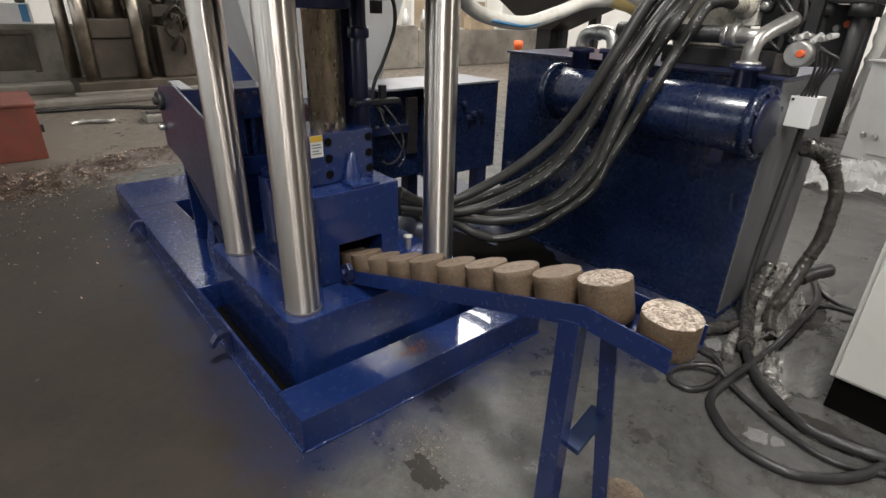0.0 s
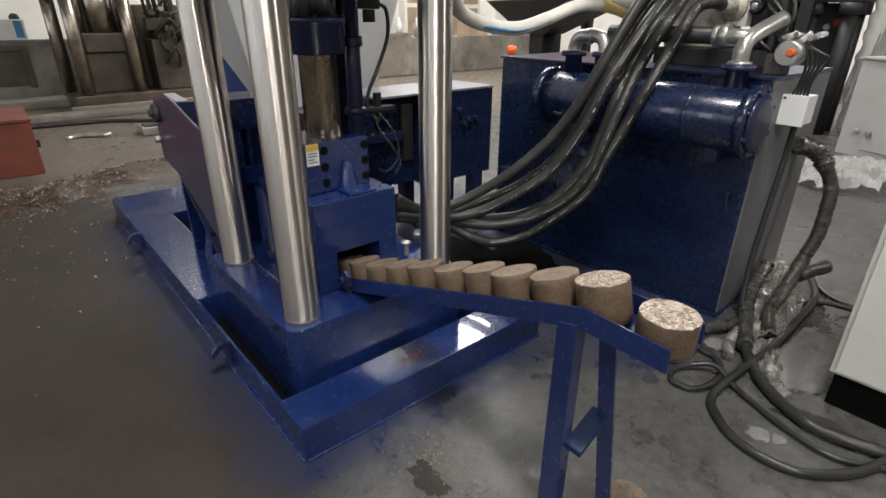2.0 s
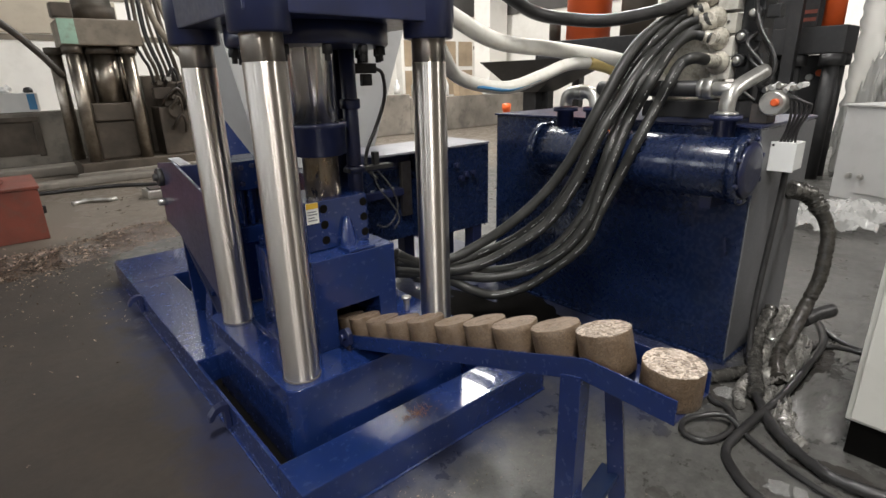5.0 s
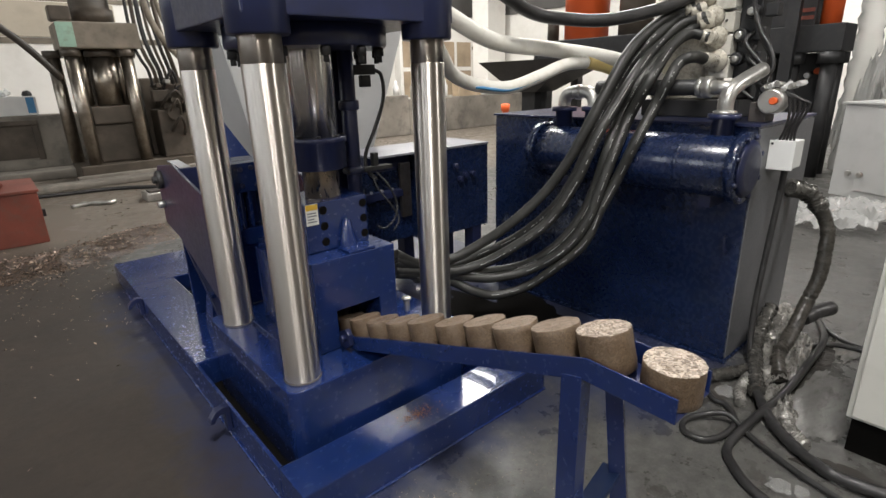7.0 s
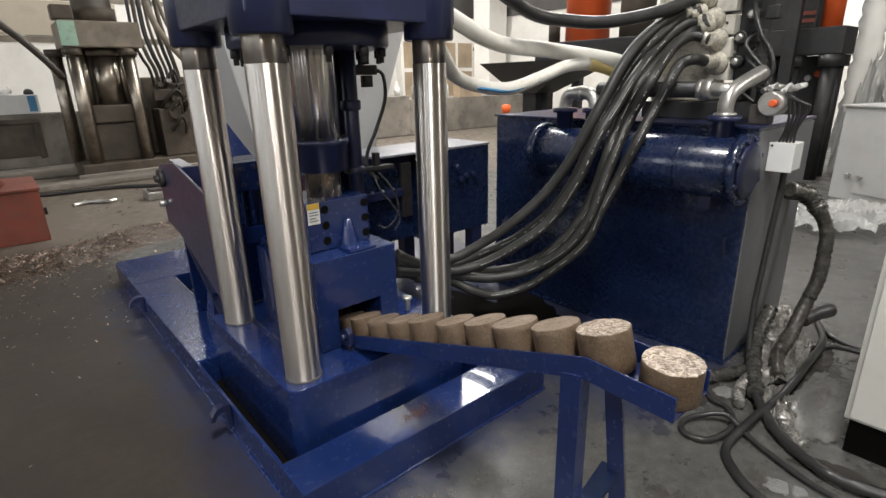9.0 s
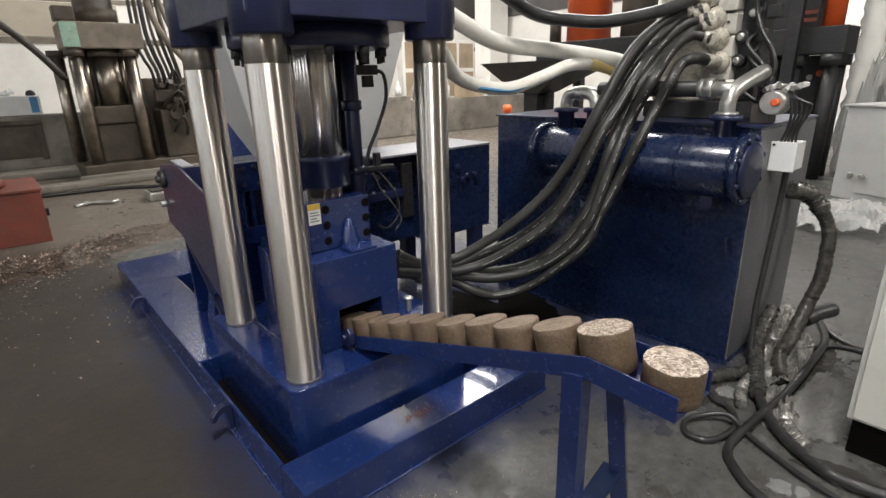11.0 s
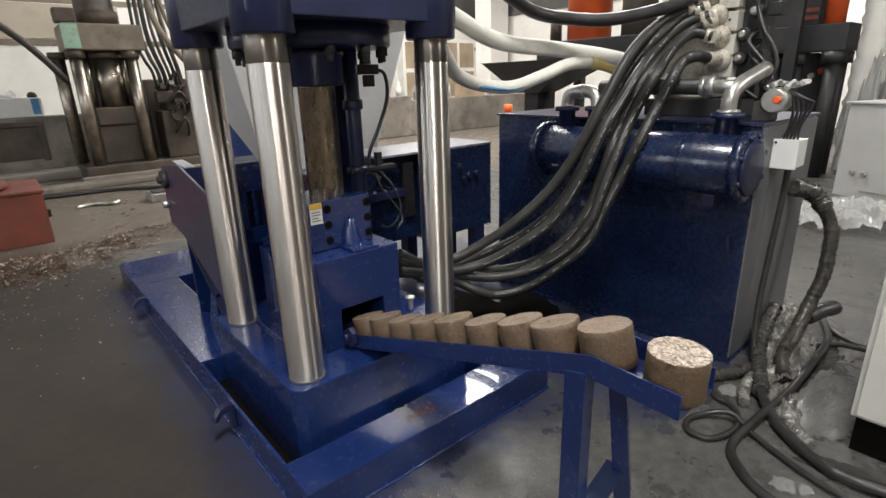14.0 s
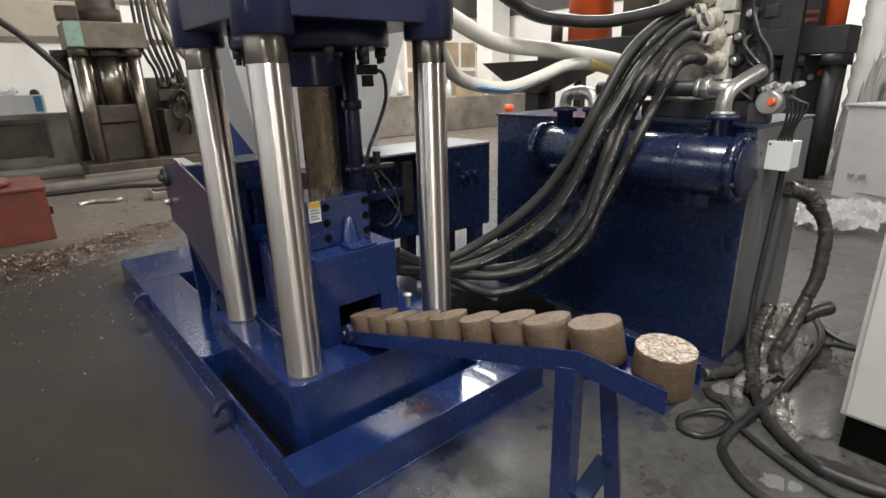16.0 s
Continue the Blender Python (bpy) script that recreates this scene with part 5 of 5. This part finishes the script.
def old_press():
    p = thing("old_press", "old grimy four-column hydraulic press with worn steel columns", "press", at=(1.25, 10.0, 0))
    part("base", bm_box(0.55, 2.6, 9.42, 10.6, 0.0, 0.27, 0.02), GRIMY, p)
    part("base_step", bm_box(0.45, 2.75, 9.30, 9.418, 0.0, 0.12, 0.02), PITWALL, p)
    for x, y in ((0.80, 9.60), (1.62, 9.60), (0.62, 10.3), (1.75, 10.3)):
        part("column", bm_turned([(0.105, 0.272), (0.105, 2.19)], (x, y, 0), segments=24), STEEL_DULL, p, "worn steel column")
        part("nut", bm_turned([(0.15, 2.08), (0.15, 2.198)], (x, y, 0), segments=8), GRIMY, p)
    part("head", bm_box(0.68, 1.86, 9.45, 10.5, 2.20, 2.62, 0.03), TAN_IRON, p, "tan-painted press head")
    part("head_patch", bm_box(0.66, 0.90, 9.438, 9.449, 2.22, 2.60, 0.004), GREEN, p, "patch of pale green paint")
    part("collar", bm_turned([(0.30, 2.621), (0.34, 2.64), (0.34, 2.85), (0.30, 2.86), (0.28, 3.6)], (1.27, 9.95, 0), segments=32), GRIMY, p)
    part("lug", bm_box(0.62, 0.92, 9.5, 9.8, 2.621, 2.85, 0.03), GRIMY, p)
    part("gland", bm_turned([(0.24, 2.08), (0.26, 2.10), (0.26, 2.199)], (1.27, 9.85, 0), segments=32), GRIMY, p)
    part("guide_plate", bm_box(0.88, 1.66, 10.12, 10.42, 0.951, 2.198, 0.02), GRIMY, p)
    for x in (0.97, 1.52):
        part("side_rod", bm_turned([(0.055, 1.25), (0.055, 2.19)], (x, 9.88, 0), segments=20), STEEL_DULL, p)
    part("ram", bm_turned([(0.20, 1.262), (0.20, 2.10)], (1.27, 9.85, 0), segments=32), STEEL_DULL, p, "polished ram")
    part("moving_plate", bm_box(0.92, 1.60, 9.62, 10.3, 0.95, 1.26, 0.03), GRIMY, p)
    part("die_body", bm_box(0.90, 1.56, 9.7, 10.4, 0.27, 0.948, 0.04), GRIMY, p)
    v = thing("valve_cluster", "oily cluster of valves, gauges and bent pipes beside the old press", "valve", at=(2.2, 9.8, 0.27))
    part("block", bm_join(bm_box(1.95, 2.55, 9.6, 10.2, 0.27, 1.15, 0.03), bm_box(2.05, 2.45, 9.55, 10.1, 1.151, 1.60, 0.03), bm_box(1.9, 2.2, 9.5, 9.7, 1.3, 1.5, 0.02), bm_box(1.88, 2.75, 10.21, 10.4, 0.27, 1.72, 0.03)), GRIMY, v)
    part("gauge", bm_join(bm_turned([(0.13, 0.0), (0.14, -0.03), (0.12, -0.05)], (2.22, 9.54, 1.08), "y", 28)), GRIMY, v)
    for i, (x, z) in enumerate(((2.0, 1.68), (2.16, 1.75), (2.33, 1.66), (2.46, 1.45), (2.2, 1.42))):
        part("fitting", bm_join(bm_turned([(0.045, 0.0), (0.05, -0.10), (0.04, -0.12)], (x, 9.5, z - 0.1), "y", 8), bm_rod((x, 9.5, z - 0.12), (x, 9.9, z - 0.1), 0.035, 10)), GALV if i % 2 else GRIMY, v)
    for i in range(6):
        x = 1.98 + 0.09 * i
        part("pipe", bm_tube([(x, 9.7, 1.55), (x - 0.06, 9.6, 1.85), (x - 0.16, 9.55, 2.05 + 0.05 * i), (x - 0.22, 9.6, 2.4 + 0.1 * i), (x - 0.2, 9.7, 3.6)], 0.028 + 0.006 * (i % 3), 10, 7), GRIMY if i % 2 else RUBBER, v)
    rnd = random.Random(61)
    for i in range(9):
        x, z = rnd.uniform(1.9, 2.6), rnd.uniform(0.7, 1.5)
        w, h = rnd.uniform(0.12, 0.32), rnd.uniform(0.1, 0.35)
        part("bent_pipe", bm_tube([(x, 9.58, z), (x + 0.3 * w, 9.40, z + 0.6 * h), (x + 0.8 * w, 9.36, z + h), (x + 1.2 * w, 9.42, z + 0.4 * h), (x + 1.3 * w, 9.58, z - 0.3 * h)], rnd.uniform(0.018, 0.032), 10, 6), (GRIMY, RUBBER, DARK_PIPE)[i % 3], v)
    for k, (r, dy) in enumerate(((0.055, 0.0), (0.035, 0.2))):
        solid("overhead_pipe", bm_tube([(2.75 + dy, 9.4, 1.75), (2.45 + dy, 9.4, 2.05), (2.1 + dy, 9.4, 2.6), (1.95 + dy, 9.4, 3.4), (1.9 + dy, 9.5, 4.4)], r, 12, 8), TAN_IRON, "thick hose hanging from above beside the old press", "hose", "hoses above the old press")
    solid("sloping_pipe", bm_tube([(-0.9, 9.3, 3.2), (-0.046, 9.3, 2.47), (0.287, 9.3, 2.11), (0.50, 9.32, 1.82), (0.56, 9.4, 1.74)], 0.055, 14, 6, 0.03), DARK_PIPE, "thick dark pipe sloping down to the old press", "pipe")


old_press()


def ledge_clutter():
    c = thing("carton", "white carton with a blue-printed end on the wall ledge", "box", at=(0.1, 11.2, 1.12))
    part("body", bm_box(-0.75, 0.28, 11.05, 11.38, 1.121, 1.46, 0.01), WHITE, c)
    part("print", bm_box(0.12, 0.24, 11.044, 11.049, 1.16, 1.44), HOSE_BLUE, c)
    solid("rag", bm_tube([(-0.55, 11.15, 1.50), (-0.4, 11.2, 1.53), (-0.2, 11.15, 1.50), (-0.1, 11.2, 1.55)], 0.05, 10, 6, 0.4, 4), WHITE, "crumpled white rag on the carton", "cloth")
    solid("cap", bm_turned([(0.07, 1.462), (0.08, 1.49), (0.06, 1.54), (0.02, 1.56)], (0.17, 11.2, 0), segments=16), BLACK, "small black round cap on the carton", "cap")
    solid("doorway", bm_box(-3.0, -0.30, 13.97, 13.999, 1.0, 2.1), DULL_DARK, "dark opening in the far wall", "opening", kind="structure")
    wd = thing("wall_cabinet", "pale timber cupboard with framed panels against the wall", "cabinet", at=(11.6, 12.2, 0))
    part("frame", bm_box(9.4, 12.4, 12.0, 12.3, 0.0, 2.75, 0.01), PLASTER, wd)
    for i in range(4):
        x = 9.5 + 0.74 * i
        for z in (0.15, 1.02, 1.90):
            part("panel", bm_box(x, x + 0.62, 11.985, 11.998, z, z + 0.76, 0.004), TIMBER, wd)
    pl = solid("pillar", bm_box(13.8, 14.7, 12.6, 13.4, 0, 7.5, 0.01), PLASTER, "square white plastered pillar", "pillar", kind="structure")
    tb = thing("workbench_clutter", "bench ledge with bottles and small metal parts", "clutter", at=(9.5, 11.2, 1.0))
    for i in range(7):
        x = 8.6 + 0.62 * i
        part("bottle", bm_turned([(0.09, 1.0 + 0.12 * (x < 8.9)), (0.09, 1.34), (0.035, 1.44), (0.035, 1.52)], (x, 11.2, 0), segments=14), (WHITE, GALV, TIMBER)[i % 3], tb)
    solid("carton", bm_box(10.9, 11.9, 11.05, 11.35, 1.001, 1.38, 0.01), TIMBER, "brown cardboard box on the low wall", "box")


ledge_clutter()


def red_box():
    b = thing("red_box", "worn red-painted steel box with a flat disc on top", "box", at=(-0.9, 5.9, 0))
    part("body", bm_box(-1.73, -0.295, 5.40, 6.4, 0.0, 0.545, 0.012), RED, b)
    part("rim", bm_box(-1.75, -0.280, 5.385, 6.415, 0.546, 0.575, 0.006), RED, b)
    part("disc", bm_turned([(0.36, 0.576), (0.40, 0.60), (0.38, 0.65), (0.12, 0.69)], (-0.95, 5.82, 0), segments=36), RED, b)
    part("catch", bm_box(-0.295, -0.26, 5.55, 5.62, 0.25, 0.33, 0.005), BLACK, b)


red_box()


def scrap_bits():
    t = thing("scrap_tray", "small flat tray of scrap metal on the floor", "tray", at=(1.2, 6.8, 0))
    part("tray", bm_box(0.96, 1.62, 6.75, 7.15, 0.0, 0.12, 0.02), GALV, t)
    part("scrap", bm_box(1.0, 1.3, 6.78, 7.0, 0.121, 0.15, 0.01), IRON, t)
    solid("scrap_bar", bm_tube([(0.1, 7.15, 0.02), (0.3, 7.2, 0.03), (0.52, 7.05, 0.03), (0.62, 7.12, 0.02)], 0.03, 8, 5, 0.3, 2), GALV, "bent offcut of bright metal on the floor", "scrap metal")
    solid("floor_hose", bm_tube([(-1.5, 8.6, 0.03), (-0.2, 8.35, 0.03), (0.8, 8.2, 0.03), (1.6, 7.7, 0.03), (3.0, 7.5, 0.03)], 0.03, 10, 8), RUBBER, "black hose lying across the floor", "hose")
    k = solid("kerb", bm_box(-6, 3.4, 8.75, 9.1, 0.0, 0.10, 0.03), PITWALL, "worn concrete kerb before the old press", "kerb", kind="structure")


scrap_bits()


def flakes(name, count, place, size, material, label, seed):
    """Loose curls and flakes of metal, each a bent strip of two quads."""
    rnd = random.Random(seed)
    verts, faces = [], []
    for _ in range(count):
        x, y, z = place(rnd)
        a, l, w = rnd.uniform(0, 6.28), size * rnd.uniform(0.5, 1.6), size * rnd.uniform(0.15, 0.45)
        d, s = Vector((math.cos(a), math.sin(a), rnd.uniform(-0.3, 0.5))), Vector((-math.sin(a), math.cos(a), rnd.uniform(-0.6, 0.6)))
        c = Vector((x, y, z + 0.003))
        lift = Vector((0, 0, size * rnd.uniform(0.05, 0.5)))
        b = len(verts)
        for k, up in ((-1, 0), (0, 1), (1, 0)):
            q = c + d * l * 0.5 * k + lift * up
            for e_ in (-0.5, 0.5):
                p = q + s * w * e_
                verts.append((p.x, p.y, max(p.z, 0.002)))
        faces += [(b, b + 1, b + 3, b + 2), (b + 2, b + 3, b + 5, b + 4)]
    me = bpy.data.meshes.new(name)
    me.from_pydata(verts, [], faces)
    me.materials.append(material)
    return tagged(new(name, me), label, "metal turnings", kind="stuff")


def pile_height(x, y):
    """A low ridge of turnings lying across the floor behind the frame."""
    ridge = 4.75 - 0.35 * (0.3 - x) + 0.25 * noise.noise(Vector((x * 1.4, 3.1, 0)))
    d = (y - ridge) / (0.42 + 0.15 * noise.noise(Vector((x * 0.9, 7, 0))))
    h = max(0.0, 1 - d * d) * 0.085 * (0.7 + 0.6 * noise.noise(Vector((x * 5, y * 5, 1))))
    return h if x < 1.1 else 0.0


def swarf_pile():
    bm = bmesh.new()
    nx, ny = 90, 50
    g = [[bm.verts.new((-3.2 + 4.4 * i / nx, 3.0 + 2.6 * j / ny, pile_height(-3.2 + 4.4 * i / nx, 3.0 + 2.6 * j / ny) + 0.012 * noise.noise(Vector((i * 0.7, j * 0.7, 0))) - 0.006)) for j in range(ny)] for i in range(nx)]
    for i in range(nx - 1):
        for j in range(ny - 1):
            bm.faces.new((g[i][j], g[i + 1][j], g[i + 1][j + 1], g[i][j + 1])).smooth = True
    solid("swarf_pile", bm, SWARF, "low pile of brown metal turnings on the floor", "metal turnings", kind="stuff")

    def on_pile(r):
        x = r.uniform(-2.6, 0.75)
        y = r.gauss(4.75 - 0.35 * (0.3 - x), 0.30)
        return x, y, pile_height(x, y)

    def stray(r):
        x = r.uniform(-2.4, 0.25)
        y = 4.5 - abs(r.gauss(0, 1.0)) - 0.3 * (0.3 - x)
        return x, y, 0
    flakes("turnings", 2300, on_pile, 0.030, CURLS, "loose bright curls of metal turnings on the pile", 5)
    flakes("turnings", 800, stray, 0.018, CURLS, "scattered metal turnings on the floor", 6)

    def by_chute(r):
        return r.gauss(0.62, 0.35), r.gauss(-0.40, 0.22), 0

    def on_beam(r):
        return r.gauss(0.60, 0.045), r.gauss(0.105, 0.028), 0.163

    def on_beam_wide(r):
        return r.gauss(0.56, 0.09), r.uniform(0.03, 0.18), 0.163

    def in_pan(r):
        return r.uniform(0.3, 0.9), r.uniform(1.75, 2.7), 0.02
    def by_puddle(r):
        return r.gauss(0.385, 0.035), r.gauss(-0.27, 0.09), 0.003
    flakes("turnings", 900, by_chute, 0.0058, CURLS, "fine metal chips scattered on the oily floor", 7)
    flakes("turnings", 150, by_chute, 0.0065, DULL_DARK, "fine dark chips scattered on the oily floor", 17)
    flakes("turnings", 220, by_puddle, 0.0065, CURLS, "bright wet chips at the edge of an oil puddle", 18)
    solid("nail", bm_rod((0.447, -0.262, 0.003), (0.478, -0.225, 0.003), 0.0017, 8), IRON, "small dark nail lying on the floor", "nail")
    flakes("turnings", 45, on_beam_wide, 0.006, DULL_DARK, "dark chips on the blue front beam", 19)
    flakes("turnings", 190, on_beam, 0.007, RUST, "rusty chips lying on the blue front beam", 8)
    flakes("turnings", 500, in_pan, 0.012, RUST, "turnings fallen into the frame behind the press", 9)


RUST = chips_shader("rusty_chips", (0.24, 0.07, 0.025), (0.52, 0.21, 0.08), 300, 0.1)
swarf_pile()


def centre_press():
    p = thing("orange_press", "black machine with a tall orange cylinder across the hall", "press", at=(7.4, 3.9, 0))
    part("table", bm_box(7.0, 8.2, 2.83, 4.83, 1.74, 2.10, 0.02), BLACK, p)
    part("cylinder", bm_turned([(0.36, 2.101), (0.36, 4.4)], (7.45, 4.08, 0), segments=32), ORANGE, p, "orange cylinder")
    part("side_pot", bm_turned([(0.26, 2.101), (0.26, 2.9), (0.2, 2.95)], (7.4, 3.15, 0), segments=24), GRIMY, p)
    part("side_pin", bm_turned([(0.1, 2.101), (0.1, 2.5)], (7.3, 4.65, 0), segments=16), GRIMY, p)
    for x, y in ((7.15, 3.0), (8.05, 3.0), (7.15, 4.65), (8.05, 4.65)):
        part("leg", bm_box(x - 0.08, x + 0.08, y - 0.08, y + 0.08, 0.0, 1.74, 0.01), BLACK, p)
    q = thing("black_funnel", "black sheet-metal funnel on a stand", "funnel", at=(7.0, 4.9, 0))
    bm = bmesh.new()
    lo = [bm.verts.new(v) for v in ((6.8, 4.6, 1.28), (7.3, 4.6, 1.28), (7.3, 5.1, 1.28), (6.8, 5.1, 1.28))]
    hi = [bm.verts.new(v) for v in ((6.4, 3.6, 1.80), (7.7, 3.6, 1.80), (7.7, 5.6, 1.80), (6.4, 5.6, 1.80))]
    for i in range(4):
        bm.faces.new((lo[i], lo[(i + 1) % 4], hi[(i + 1) % 4], hi[i]))
    bm.faces.new(lo), bm.faces.new(hi)
    bmesh.ops.recalc_face_normals(bm, faces=list(bm.faces))
    part("cone", bm, BLACK, q)
    part("stand", bm_box(6.9, 7.2, 4.7, 5.0, 0.0, 1.28, 0.01), BLACK, q)
    solid("marker_post", bm_join(bm_turned([(0.09, 0.0), (0.09, 0.75), (0.11, 0.76), (0.11, 0.9), (0.05, 0.92)], (9.3, 7.6, 0), segments=20)), ORANGE, "orange-topped marker post across the hall", "post")


centre_press()


def motions():
    # flange height above its built place, seconds by seconds
    heights = [(0, 1.69), (0.5, 1.625), (1.0, 1.592), (1.5, 1.572), (2.0, 1.552), (2.5, 1.528), (3.0, 1.444), (3.5, 1.422), (4.0, 1.413), (5.2, 1.378),
               (6.4, 1.346), (7.0, 1.329), (7.5, 1.315), (8.0, 1.304), (8.8, 1.304), (9.0, 1.318), (9.2, 1.395), (9.6, 1.60), (9.8, 1.676), (10.2, 1.676),
               (10.5, 1.55), (11.0, 1.25), (11.2, 1.193), (11.9, 1.193), (12.0, 1.246), (12.2, 1.346), (12.4, 1.459), (12.6, 1.559), (12.8, 1.660), (12.9, 1.685), (16, 1.685)]
    walk(RAM, [(t, pose(CX, CY, h)) for t, h in heights])
    feet = {-1: 0.52, 0: 0.375, 1: 0.232, 2: 0.080, 3: -0.073, 4: -0.236, 5: -0.389, 6: -0.520, 7: -0.674, 8: -0.821}
    shift = [(0, 0), (11.35, 0), (11.4, 0.05), (11.5, 0.36), (11.6, 0.80), (11.7, 1.14), (11.8, 1.10), (11.9, 1.0), (12.0, 1.0), (16, 1.0)]
    last = [(0, 0), (11.35, 0), (11.4, 0.04), (11.5, 0.24), (11.6, 0.65), (11.7, 0.97), (11.8, 1.0), (16, 1.0)]
    for k, ob in BRIQUETTES:
        spin = pose(0, 0, 0, 0, 0, 37.0 * k)
        if k < 9:
            run = 0.163 if k == 8 else 0.138
            rows = [(t, on_chute(feet[k] - run * d) @ spin) for t, d in (last if k == 8 else shift)]
        else:
            y, z, a = -0.985, trough(-0.985), 1.5
            still = pose(CHUTE_X, y, z, a)
            # pushed over the lip: tips, tumbles and drops to the floor
            fall = [(0, still), (11.35, still), (11.4, pose(CHUTE_X, y - 0.005, z, a + 1)), (11.5, pose(0.56, -0.99, 0.811, 15)), (11.6, pose(0.59, -1.030, 0.786, 32)), (11.7, pose(0.62, -1.097, 0.738, 80)),
                    (11.8, pose(0.65, -1.13, 0.60, 120)), (11.9, pose(0.67, -1.18, 0.36, 150)), (12.0, pose(0.69, -1.24, 0.096, 180)), (16, pose(0.69, -1.24, 0.096, 180))]
            rows = [(t, m @ spin) for t, m in fall]
        walk(ob, rows)


motions()
